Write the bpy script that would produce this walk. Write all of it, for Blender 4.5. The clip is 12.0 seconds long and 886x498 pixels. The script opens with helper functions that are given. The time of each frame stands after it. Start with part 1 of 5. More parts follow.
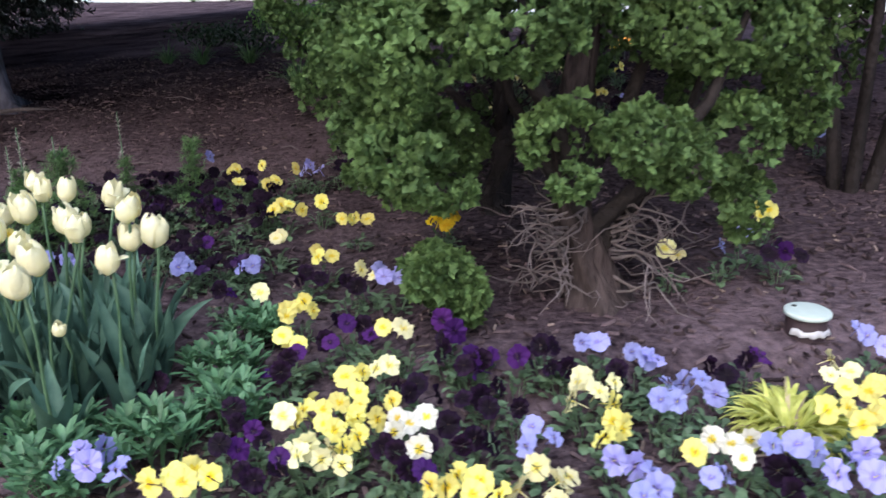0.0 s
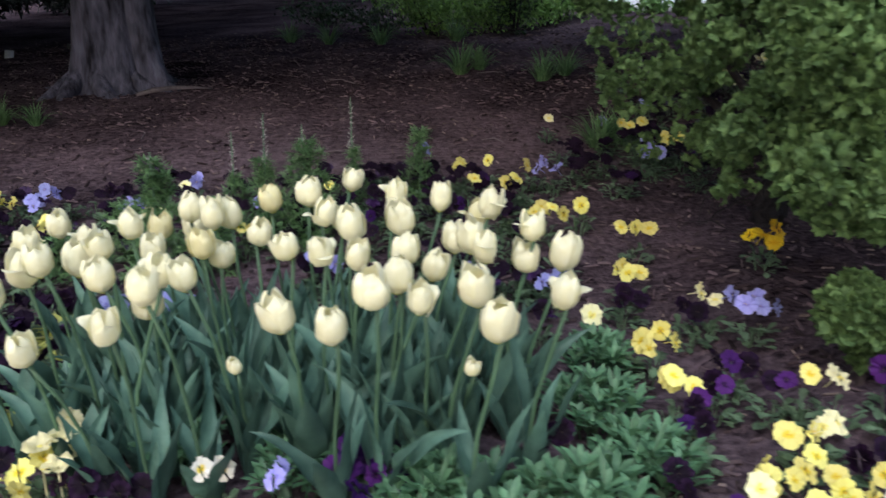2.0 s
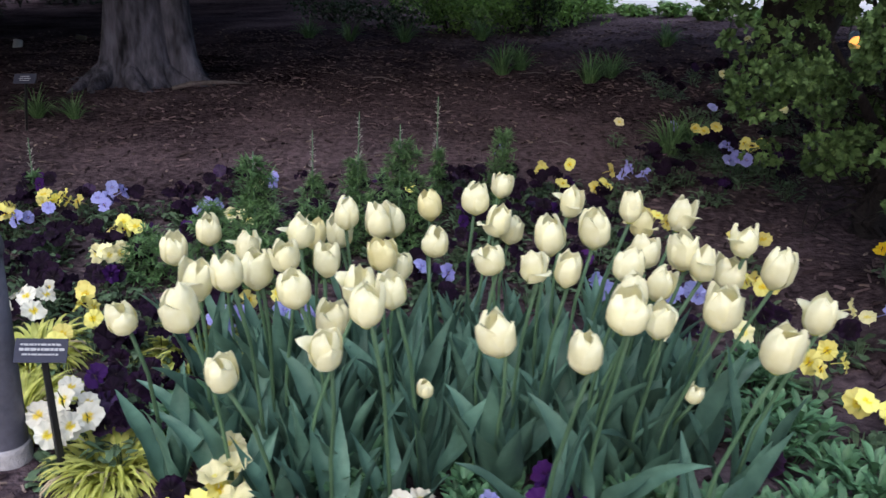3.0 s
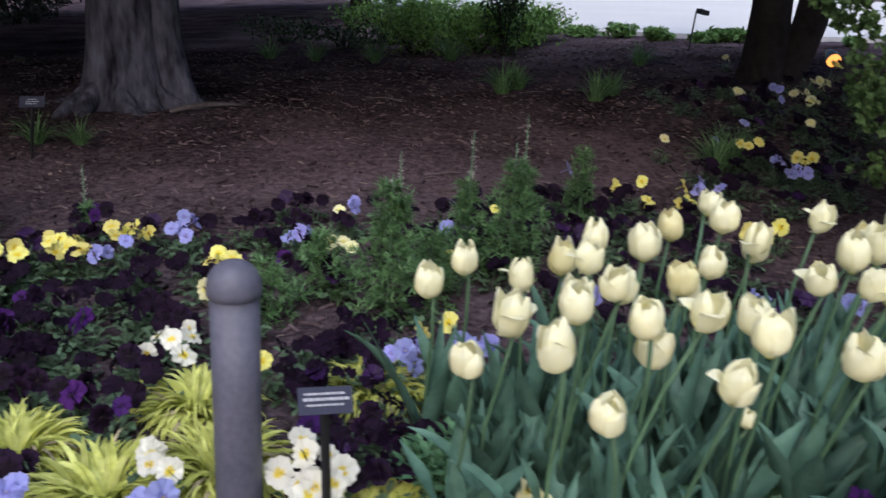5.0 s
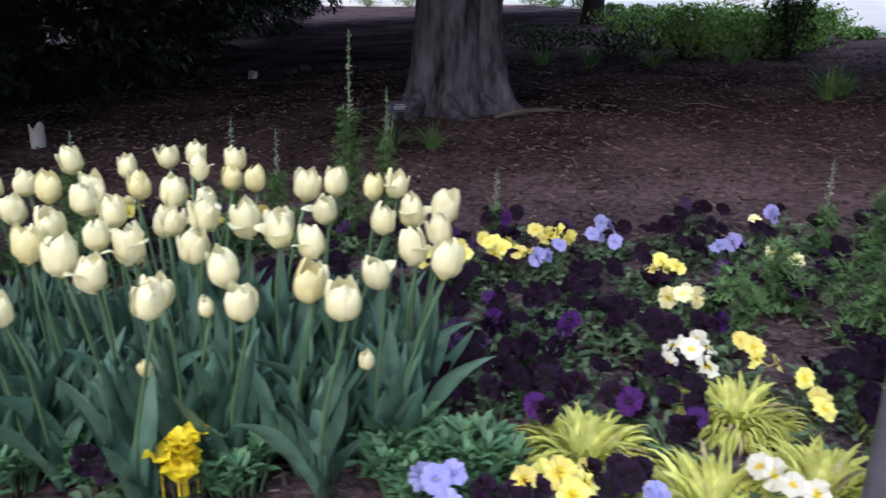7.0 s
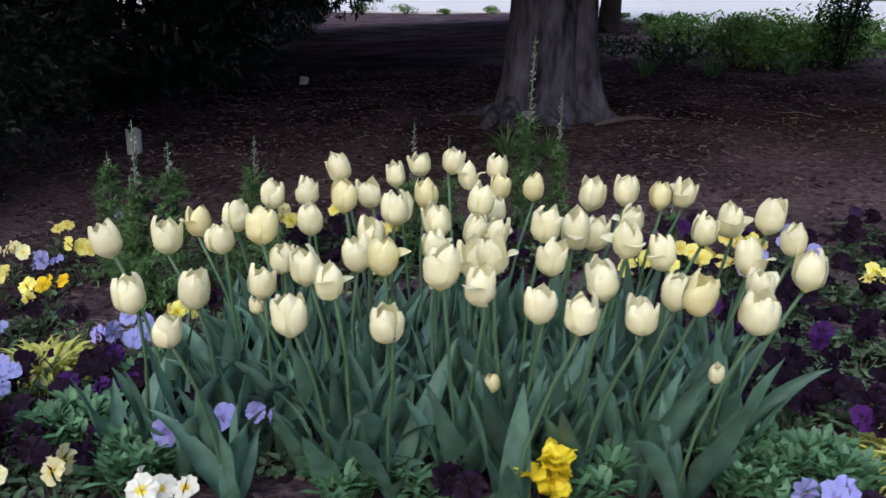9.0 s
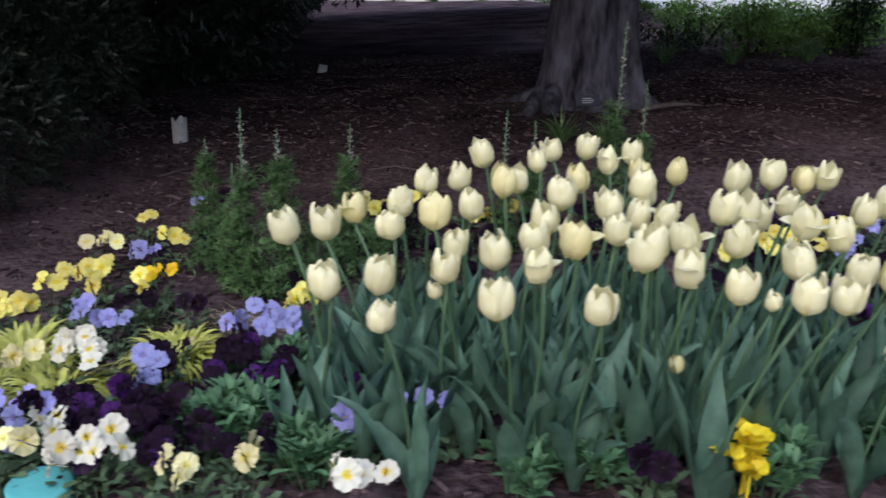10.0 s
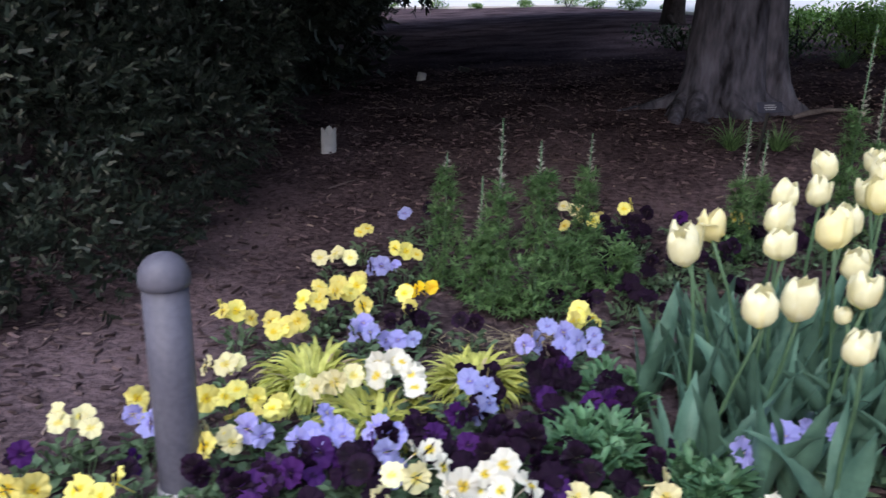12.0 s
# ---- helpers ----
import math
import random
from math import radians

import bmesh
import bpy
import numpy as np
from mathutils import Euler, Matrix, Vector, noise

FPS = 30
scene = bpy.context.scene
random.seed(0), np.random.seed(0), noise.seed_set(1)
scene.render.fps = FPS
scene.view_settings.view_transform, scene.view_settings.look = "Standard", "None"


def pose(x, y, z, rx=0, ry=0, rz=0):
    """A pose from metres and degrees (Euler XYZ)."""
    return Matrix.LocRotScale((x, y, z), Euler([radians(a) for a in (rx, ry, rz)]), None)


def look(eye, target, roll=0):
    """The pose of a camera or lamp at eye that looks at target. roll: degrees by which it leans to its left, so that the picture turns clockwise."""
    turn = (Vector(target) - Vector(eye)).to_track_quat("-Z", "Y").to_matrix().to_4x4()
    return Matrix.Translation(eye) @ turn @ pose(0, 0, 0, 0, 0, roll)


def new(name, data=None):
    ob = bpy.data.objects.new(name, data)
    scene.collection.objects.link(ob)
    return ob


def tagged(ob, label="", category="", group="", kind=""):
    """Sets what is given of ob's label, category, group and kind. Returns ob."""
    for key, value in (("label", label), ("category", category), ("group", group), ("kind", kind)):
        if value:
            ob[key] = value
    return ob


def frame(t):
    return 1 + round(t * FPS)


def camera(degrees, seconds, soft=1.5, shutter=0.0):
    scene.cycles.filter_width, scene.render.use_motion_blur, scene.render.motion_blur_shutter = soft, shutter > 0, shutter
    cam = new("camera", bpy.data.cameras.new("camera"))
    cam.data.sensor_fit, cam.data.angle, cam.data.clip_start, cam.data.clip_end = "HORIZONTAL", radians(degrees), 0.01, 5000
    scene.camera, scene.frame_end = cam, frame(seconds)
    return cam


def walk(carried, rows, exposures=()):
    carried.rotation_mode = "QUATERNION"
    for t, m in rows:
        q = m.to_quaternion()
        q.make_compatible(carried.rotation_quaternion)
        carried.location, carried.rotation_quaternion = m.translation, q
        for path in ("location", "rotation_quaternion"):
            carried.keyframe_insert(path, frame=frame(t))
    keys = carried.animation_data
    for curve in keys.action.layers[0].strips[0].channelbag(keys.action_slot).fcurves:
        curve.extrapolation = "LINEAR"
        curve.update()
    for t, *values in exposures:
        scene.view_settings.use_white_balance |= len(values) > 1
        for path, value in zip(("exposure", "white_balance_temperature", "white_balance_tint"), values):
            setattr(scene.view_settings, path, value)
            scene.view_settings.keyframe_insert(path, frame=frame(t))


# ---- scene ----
cam = camera(56.0, 12.0, soft=1.5, shutter=0.4)
PATH = [
    (0.0, (-0.004, -0.001, 1.322), (0.069, 2.042, 0.625), -0.2),
    (0.5, (-0.254, 0.104, 1.318), (-0.152, 2.13, 0.575), 0.3),
    (1.0, (-0.497, 0.232, 1.305), (-0.456, 2.263, 0.57), -0.5),
    (1.5, (-0.725, 0.322, 1.307), (-0.711, 2.345, 0.549), 0.2),
    (2.0, (-0.987, 0.397, 1.288), (-1.01, 2.428, 0.553), 1.2),
    (2.5, (-1.236, 0.472, 1.263), (-1.221, 2.508, 0.541), 2.8),
    (2.7, (-1.337, 0.51, 1.257), (-1.342, 2.541, 0.524), 2.5),
    (4.3, (-2.043, 0.605, 1.188), (-1.52, 2.578, 0.483), 4.6),
    (4.5, (-2.102, 0.647, 1.169), (-1.623, 2.632, 0.463), 3.8),
    (5.0, (-2.322, 0.727, 1.178), (-2.011, 2.756, 0.508), 3.2),
    (5.5, (-2.539, 0.779, 1.161), (-2.223, 2.811, 0.499), 4.0),
    (6.0, (-2.805, 0.765, 1.153), (-2.488, 2.793, 0.477), 4.2),
    (6.5, (-3.024, 0.798, 1.116), (-2.973, 2.851, 0.446), 2.2),
    (7.0, (-3.283, 0.829, 1.117), (-3.424, 2.878, 0.448), 1.4),
    (7.2, (-3.369, 0.826, 1.119), (-3.509, 2.877, 0.458), 2.1),
    (8.8, (-4.051, 0.795, 1.09), (-4.148, 2.853, 0.446), 1.8),
    (9.0, (-4.129, 0.824, 1.088), (-4.206, 2.883, 0.437), 2.0),
    (9.5, (-4.362, 0.831, 1.074), (-4.33, 2.888, 0.417), 2.5),
    (10.0, (-4.589, 0.794, 1.067), (-4.608, 2.846, 0.39), 2.0),
    (10.5, (-4.776, 0.858, 1.044), (-4.856, 2.915, 0.393), 1.1),
    (11.0, (-4.992, 0.926, 1.043), (-5.136, 2.978, 0.386), 0.9),
    (11.5, (-5.184, 0.933, 1.039), (-5.277, 2.991, 0.388), 1.3),
    (12.0, (-5.417, 0.903, 1.035), (-5.497, 2.957, 0.373), 1.3),
]
EXPOSURES = [(0.0, 0.34), (0.5, 0.43), (1.0, 0.5), (1.5, 0.22), (2.0, -0.03), (2.5, -0.07), (4.5, -0.27), (5.0, -0.18), (5.5, 0.2), (6.0, 0.23), (6.5, 0.25), (7.0, 0.03), (7.2, -0.1), (9.0, -0.28), (9.5, -0.32), (10.5, -0.26), (11.0, 0.04), (11.5, 0.1), (12.0, 0.08)]
walk(cam, [(t, look(eye, target, roll)) for t, eye, target, roll in PATH], [(t, 0.4 + stops) for t, stops in EXPOSURES])

# ---- light: an overcast evening sky ----
world = bpy.data.worlds.new("sky")
scene.world = world
world.use_nodes = True
wn = world.node_tree.nodes
sky = wn.new("ShaderNodeTexSky")
sky.sky_type = "NISHITA"
sky.sun_disc = False
sky.sun_elevation = radians(38)
sky.sun_rotation = radians(200)
sky.dust_density = 3.0
world.node_tree.links.new(sky.outputs[0], wn["Background"].inputs["Color"])
wn["Background"].inputs["Strength"].default_value = 0.15
sun = new("sun", bpy.data.lights.new("sun", "SUN"))
sun.data.energy = 1.9
sun.data.angle = radians(50)
sun.data.color = (0.83, 0.915, 1.05)
sun.matrix_world = look((0, 0, 0), (0.08, 0.42, -1.0))

rnd = random.Random(7)


# ---- material helpers ----
def material(name, color, rough=0.6, vary=0.25, scale=30.0, bump=0.0, bump_scale=80.0, spec=0.4, per_object=0.0, thin=0.0, second=None, big=3.0, metal=0.0, tall=1.0):
    """A surface with grain at two scales, an optional second colour, thin leaves that let light through."""
    m = bpy.data.materials.new(name)
    m.use_nodes = True
    n, l = m.node_tree.nodes, m.node_tree.links
    b = n["Principled BSDF"]
    b.inputs["Roughness"].default_value = rough
    b.inputs["Specular IOR Level"].default_value = spec
    b.inputs["Metallic"].default_value = metal
    co = n.new("ShaderNodeTexCoord")
    fine = n.new("ShaderNodeTexNoise")
    fine.inputs["Scale"].default_value = scale
    fine.inputs["Detail"].default_value = 5
    wide = n.new("ShaderNodeTexNoise")
    wide.inputs["Scale"].default_value = big
    wide.inputs["Detail"].default_value = 3
    mp = n.new("ShaderNodeMapping")
    mp.inputs["Scale"].default_value = (1, 1, 1 / tall)
    l.new(co.outputs["Object"], mp.inputs["Vector"])
    for t in (fine, wide):
        l.new(mp.outputs[0], t.inputs["Vector"])
    dark = tuple(c * (1 - vary) for c in color)
    light = tuple(min(1, c * (1 + vary)) for c in (second or color))
    mix = n.new("ShaderNodeMix")
    mix.data_type = "RGBA"
    mix.inputs["A"].default_value = (*dark, 1)
    mix.inputs["B"].default_value = (*light, 1)
    add = n.new("ShaderNodeMath")
    add.operation = "ADD"
    l.new(fine.outputs[0], add.inputs[0])
    l.new(wide.outputs[0], add.inputs[1])
    sub = n.new("ShaderNodeMapRange")
    sub.inputs["From Min"].default_value, sub.inputs["From Max"].default_value = 0.7, 1.3
    l.new(add.outputs[0], sub.inputs["Value"])
    l.new(sub.outputs[0], mix.inputs["Factor"])
    col = mix.outputs["Result"]
    if per_object:
        info = n.new("ShaderNodeObjectInfo")
        mr = n.new("ShaderNodeMapRange")
        mr.inputs["To Min"].default_value, mr.inputs["To Max"].default_value = 1 - per_object, 1 + per_object
        l.new(info.outputs["Random"], mr.inputs["Value"])
        hsv = n.new("ShaderNodeHueSaturation")
        l.new(mr.outputs[0], hsv.inputs["Value"])
        l.new(col, hsv.inputs["Color"])
        col = hsv.outputs[0]
    l.new(col, b.inputs["Base Color"])
    if bump:
        bn = n.new("ShaderNodeTexNoise")
        bn.inputs["Scale"].default_value = bump_scale
        bn.inputs["Detail"].default_value = 6
        l.new(mp.outputs[0], bn.inputs["Vector"])
        bp = n.new("ShaderNodeBump")
        bp.inputs["Strength"].default_value = bump
        bp.inputs["Distance"].default_value = 0.02
        l.new(bn.outputs[0], bp.inputs["Height"])
        l.new(bp.outputs[0], b.inputs["Normal"])
    if thin:
        tr = n.new("ShaderNodeBsdfTranslucent")
        l.new(col, tr.inputs["Color"])
        ms = n.new("ShaderNodeMixShader")
        ms.inputs[0].default_value = thin
        l.new(b.outputs[0], ms.inputs[1])
        l.new(tr.outputs[0], ms.inputs[2])
        l.new(ms.outputs[0], n["Material Output"].inputs["Surface"])
    return m


def island_vary(m, amount):
    """Vary the brightness from leaf to leaf of a joined mesh."""
    n, l = m.node_tree.nodes, m.node_tree.links
    geo = n.new("ShaderNodeNewGeometry")
    mr = n.new("ShaderNodeMapRange")
    mr.inputs["To Min"].default_value, mr.inputs["To Max"].default_value = 1 - amount, 1 + amount
    l.new(geo.outputs["Random Per Island"], mr.inputs["Value"])
    hsv = n.new("ShaderNodeHueSaturation")
    l.new(mr.outputs[0], hsv.inputs["Value"])
    b = n["Principled BSDF"]
    src = b.inputs["Base Color"].links[0].from_socket
    l.new(src, hsv.inputs["Color"])
    for node in list(n):
        for s in node.inputs:
            if s.is_linked and s.links[0].from_socket == src and node != hsv:
                l.new(hsv.outputs[0], s)
    return m


def petal_material(name, eye, inner, outer, r1, r2, rough=0.55, gloss=0.25, thin=0.25):
    """Pansy petals: a small eye, a throat and a face, by the distance from the flower's middle."""
    m = bpy.data.materials.new(name)
    m.use_nodes = True
    n, l = m.node_tree.nodes, m.node_tree.links
    b = n["Principled BSDF"]
    b.inputs["Roughness"].default_value = rough
    b.inputs["Specular IOR Level"].default_value = gloss
    co = n.new("ShaderNodeTexCoord")
    ln = n.new("ShaderNodeVectorMath")
    ln.operation = "LENGTH"
    l.new(co.outputs["Object"], ln.inputs[0])
    nz = n.new("ShaderNodeTexNoise")
    nz.inputs["Scale"].default_value = 120
    l.new(co.outputs["Object"], nz.inputs["Vector"])
    ad = n.new("ShaderNodeMath")
    ad.operation = "MULTIPLY_ADD"
    ad.inputs[1].default_value = 0.012
    l.new(nz.outputs[0], ad.inputs[0])
    l.new(ln.outputs["Value"], ad.inputs[2])
    mr = n.new("ShaderNodeMapRange")
    mr.inputs["From Min"].default_value, mr.inputs["From Max"].default_value = 0.006, 0.046
    l.new(ad.outputs[0], mr.inputs["Value"])
    rp = n.new("ShaderNodeValToRGB")
    e = rp.color_ramp.elements
    e[0].position, e[0].color = 0.0, (*eye, 1)
    e[1].position, e[1].color = 1.0, (*outer, 1)
    for p, c in ((r1, eye), (r1 + 0.06, inner), (r2, inner), (min(r2 + 0.16, 0.98), outer)):
        k = e.new(p)
        k.color = (*c, 1)
    l.new(mr.outputs[0], rp.inputs[0])
    info = n.new("ShaderNodeObjectInfo")
    vr = n.new("ShaderNodeMapRange")
    vr.inputs["To Min"].default_value, vr.inputs["To Max"].default_value = 0.82, 1.12
    l.new(info.outputs["Random"], vr.inputs["Value"])
    hs = n.new("ShaderNodeMapRange")
    hs.inputs["To Min"].default_value, hs.inputs["To Max"].default_value = 0.49, 0.51
    l.new(info.outputs["Random"], hs.inputs["Value"])
    hsv = n.new("ShaderNodeHueSaturation")
    l.new(vr.outputs[0], hsv.inputs["Value"])
    l.new(hs.outputs[0], hsv.inputs["Hue"])
    l.new(rp.outputs[0], hsv.inputs["Color"])
    l.new(hsv.outputs[0], b.inputs["Base Color"])
    tr = n.new("ShaderNodeBsdfTranslucent")
    l.new(hsv.outputs[0], tr.inputs["Color"])
    ms = n.new("ShaderNodeMixShader")
    ms.inputs[0].default_value = thin
    l.new(b.outputs[0], ms.inputs[1])
    l.new(tr.outputs[0], ms.inputs[2])
    l.new(ms.outputs[0], n["Material Output"].inputs["Surface"])
    return m


MULCH = material("mulch", (0.039, 0.0265, 0.036), 0.95, 0.65, 28.0, 1.0, 45.0, 0.0, big=1.3, second=(0.088, 0.064, 0.076))
CHIP = island_vary(material("bark_chips", (0.092, 0.067, 0.076), 0.9, 0.35, 60.0, 0.4, 200.0, 0.0), 0.7)
CHIP_PALE = island_vary(material("pale_chips", (0.20, 0.155, 0.145), 0.9, 0.3, 60.0, 0.3, 200.0, 0.05), 0.5)
CONCRETE = material("concrete", (0.62, 0.60, 0.62), 0.85, 0.06, 9.0, 0.15, 60.0, 0.2, big=0.4)
PATH_STONE = material("path_stone", (0.42, 0.41, 0.40), 0.85, 0.12, 14.0, 0.2, 60.0, 0.2, big=0.8)
BARK = material("bark", (0.032, 0.031, 0.047), 0.9, 0.6, 22.0, 1.0, 34.0, 0.15, big=7.0, second=(0.094, 0.092, 0.130), tall=3.4)
BARK_DARK = material("dark_bark", (0.030, 0.025, 0.027), 0.9, 0.4, 14.0, 0.8, 40.0, 0.15)
BARK_THUJA = material("thuja_bark", (0.034, 0.026, 0.029), 0.92, 0.5, 40.0, 1.0, 60.0, 0.1, second=(0.062, 0.048, 0.050), tall=5.0)
TWIG = material("bare_twig", (0.15, 0.125, 0.135), 0.9, 0.3, 60.0, 0.3, 150.0, 0.15)
THUJA = island_vary(material("thuja_foliage", (0.048, 0.098, 0.036), 0.6, 0.35, 70.0, 0.5, 130.0, spec=0.25, thin=0.15, second=(0.108, 0.178, 0.062)), 0.3)
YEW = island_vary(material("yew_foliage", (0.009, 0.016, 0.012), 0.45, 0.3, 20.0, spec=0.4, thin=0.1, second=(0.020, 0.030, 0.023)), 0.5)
LEAF_TULIP = material("tulip_leaf", (0.050, 0.118, 0.092), 0.5, 0.25, 22.0, 0.15, 90.0, 0.35, 0.35, 0.12, (0.094, 0.182, 0.145))
STEM = material("flower_stem", (0.085, 0.165, 0.095), 0.5, 0.15, 40.0, per_object=0.15)
TULIP_A = material("tulip_petal_cream", (0.93, 0.89, 0.60), 0.5, 0.06, 40.0, 0.12, 100.0, 0.25, 0.06, 0.35, (0.95, 0.93, 0.76))
TULIP_B = material("tulip_petal_yellow", (0.90, 0.84, 0.48), 0.45, 0.08, 40.0, 0.08, 120.0, 0.3, 0.06, 0.35, (0.92, 0.87, 0.60))
PISTIL = material("tulip_pistil", (0.55, 0.55, 0.14), 0.6, 0.1)
LEAF_PANSY = island_vary(material("pansy_leaf", (0.075, 0.135, 0.078), 0.5, 0.25, 60.0, spec=0.35, thin=0.15, second=(0.115, 0.175, 0.105)), 0.45)
LEAF_ROSETTE = island_vary(material("rosette_leaf", (0.068, 0.165, 0.092), 0.5, 0.2, 50.0, spec=0.35, thin=0.2, second=(0.11, 0.23, 0.12)), 0.3)
LEAF_FERNY = island_vary(material("ferny_leaf", (0.105, 0.215, 0.095), 0.55, 0.2, 60.0, spec=0.25, thin=0.4, second=(0.19, 0.32, 0.145)), 0.4)
GOLD_GRASS = island_vary(material("golden_grass", (0.47, 0.51, 0.085), 0.5, 0.2, 40.0, spec=0.3, thin=0.3, second=(0.62, 0.64, 0.23)), 0.25)
DRY = island_vary(material("dry_straw", (0.34, 0.28, 0.19), 0.9, 0.2, 60.0), 0.4)
SHRUB = island_vary(material("shrub_leaf", (0.12, 0.24, 0.055), 0.5, 0.25, 12.0, spec=0.35, thin=0.3, second=(0.17, 0.30, 0.075)), 0.45)
SHRUB_PALE = island_vary(material("groundcover_leaf", (0.13, 0.24, 0.07), 0.5, 0.2, 12.0, spec=0.35, thin=0.25), 0.4)
SHRUB_DARK = island_vary(material("dark_shrub_leaf", (0.022, 0.045, 0.018), 0.5, 0.25, 12.0, spec=0.3, thin=0.1), 0.45)
SHADE_CROWN = island_vary(material("shade_crown_leaf", (0.05, 0.10, 0.03), 0.5, 0.2, 3.0, spec=0.3, thin=0.2), 0.4)
POST = material("post_paint", (0.086, 0.086, 0.125), 0.5, 0.12, 60.0, 0.12, 260.0, 0.35, second=(0.106, 0.104, 0.148), big=8.0)
POST_BASE = material("scuffed_base", (0.33, 0.32, 0.36), 0.7, 0.35, 30.0, 0.3, 120.0, 0.3)
PLATE = material("sign_plate", (0.024, 0.027, 0.055), 0.7, 0.15, 30.0)
INK = material("sign_letters", (0.38, 0.39, 0.44), 0.6, 0.05)
BLACK = material("black_metal", (0.015, 0.015, 0.018), 0.45, 0.15, 40.0)
PALE_PIPE = material("pale_plastic", (0.55, 0.55, 0.60), 0.5, 0.12, 25.0, 0.1)
LID = material("pale_green_lid", (0.47, 0.55, 0.55), 0.5, 0.08, 30.0, 0.12, 120.0)
TEAL = material("teal_lid", (0.10, 0.42, 0.46), 0.5, 0.1, 30.0, 0.1)
RIM_DARK = material("dark_pipe", (0.035, 0.020, 0.026), 0.7, 0.3, 30.0, 0.2)
DAFF = material("yellow_trumpet", (0.86, 0.70, 0.04), 0.5, 0.1, 60.0, thin=0.25, per_object=0.05)
SPIKE = island_vary(material("pale_spike", (0.36, 0.34, 0.33), 0.7, 0.2, 60.0), 0.3)
GLASS_WARM = bpy.data.materials.new("lit_lens")
GLASS_WARM.use_nodes = True
GLASS_WARM.node_tree.nodes["Principled BSDF"].inputs["Base Color"].default_value = (0.8, 0.35, 0.08, 1)
GLASS_WARM.node_tree.nodes["Principled BSDF"].inputs["Emission Color"].default_value = (1.0, 0.42, 0.10, 1)
GLASS_WARM.node_tree.nodes["Principled BSDF"].inputs["Emission Strength"].default_value = 1.3

PANSY = {
    "yellow": petal_material("pansy_yellow", (0.66, 0.26, 0.01), (0.84, 0.66, 0.05), (0.86, 0.79, 0.26), 0.05, 0.24),
    "golden": petal_material("pansy_golden", (0.60, 0.20, 0.01), (0.84, 0.50, 0.01), (0.86, 0.60, 0.03), 0.05, 0.3),
    "cream": petal_material("pansy_cream", (0.74, 0.48, 0.03), (0.84, 0.75, 0.22), (0.86, 0.82, 0.50), 0.07, 0.24),
    "white": petal_material("pansy_white", (0.731, 0.516, 0.0172), (0.80, 0.64, 0.10), (0.78, 0.77, 0.71), 0.10, 0.22),
    "blue": petal_material("pansy_blue", (0.65, 0.53, 0.10), (0.20, 0.18, 0.56), (0.35, 0.36, 0.76), 0.05, 0.18),
    "dark": petal_material("pansy_dark", (0.55, 0.40, 0.18), (0.006, 0.002, 0.008), (0.015, 0.005, 0.022), 0.0, 0.50, 0.65, 0.12, 0.15),
    "violet": petal_material("pansy_violet", (0.55, 0.40, 0.10), (0.022, 0.006, 0.046), (0.06, 0.015, 0.125), 0.0, 0.22, 0.6, 0.12),
}


DRIFT_DARK = island_vary(material("drift_dark", (0.008, 0.003, 0.011), 0.7, 0.3, 60.0, spec=0.08), 0.4)
DRIFT_VIOLET = island_vary(material("drift_violet", (0.026, 0.007, 0.05), 0.5, 0.3, 60.0, spec=0.25, thin=0.2), 0.3)


# ---- mesh helpers ----
class Build:
    """Vertices and faces gathered for one mesh."""

    def __init__(self):
        self.v, self.f = [], []

    def add(self, verts, faces):
        o = len(self.v)
        self.v.extend(verts)
        self.f.extend([tuple(i + o for i in f) for f in faces])

    def grid(self, rows):
        n = len(rows[0])
        faces = [(i * n + j, i * n + j + 1, (i + 1) * n + j + 1, (i + 1) * n + j) for i in range(len(rows) - 1) for j in range(n - 1)]
        self.add([p for r in rows for p in r], faces)

    def tube(self, pts, radii, sides=6, wobble=None, cap=True):
        rings = []
        for i, p in enumerate(pts):
            a, b = Vector(pts[max(i - 1, 0)]), Vector(pts[min(i + 1, len(pts) - 1)])
            q = (b - a).to_track_quat("Z", "Y") if (b - a).length > 1e-6 else Vector((0, 0, 1)).to_track_quat("Z", "Y")
            ring = []
            for k in range(sides):
                th = 2 * math.pi * k / sides
                r = radii[i] * (wobble(i, th) if wobble else 1)
                ring.append(tuple(Vector(p) + q @ Vector((r * math.cos(th), r * math.sin(th), 0))))
            rings.append(ring)
        faces = []
        for i in range(len(rings) - 1):
            for k in range(sides):
                k2 = (k + 1) % sides
                faces.append((i * sides + k, i * sides + k2, (i + 1) * sides + k2, (i + 1) * sides + k))
        if cap:
            faces.append(tuple((len(rings) - 1) * sides + k for k in range(sides)))
        self.add([p for r in rings for p in r], faces)

    def mesh(self, name, mat, smooth=True):
        me = bpy.data.meshes.new(name)
        me.from_pydata(self.v, [], self.f)
        me.materials.append(mat)
        if smooth:
            me.polygons.foreach_set("use_smooth", [True] * len(me.polygons))
        me.update()
        return me


def part(name, data, parent, m=None, label="", kind=""):
    ob = new(name, data)
    ob.parent = parent
    if m is not None:
        ob.matrix_basis = m
    return tagged(ob, label, "", "", kind)


def thing(name, m, label, category, group="", kind=""):
    ob = new(name)
    ob.empty_display_size = 0.05
    ob.matrix_basis = m
    return tagged(ob, label, category, group, kind)


def ease(a, b, v):
    u = min(max((v - a) / (b - a), 0), 1)
    return u * u * (3 - 2 * u)


def mound(x, y):
    """The bed rises round the foot of the bush."""
    return 0.112 * ease(1.95, 2.28, y) * ease(-0.28, 0.15, x) * (1 - ease(2.9, 4.2, y)) * (1 - ease(2.0, 4.0, x))


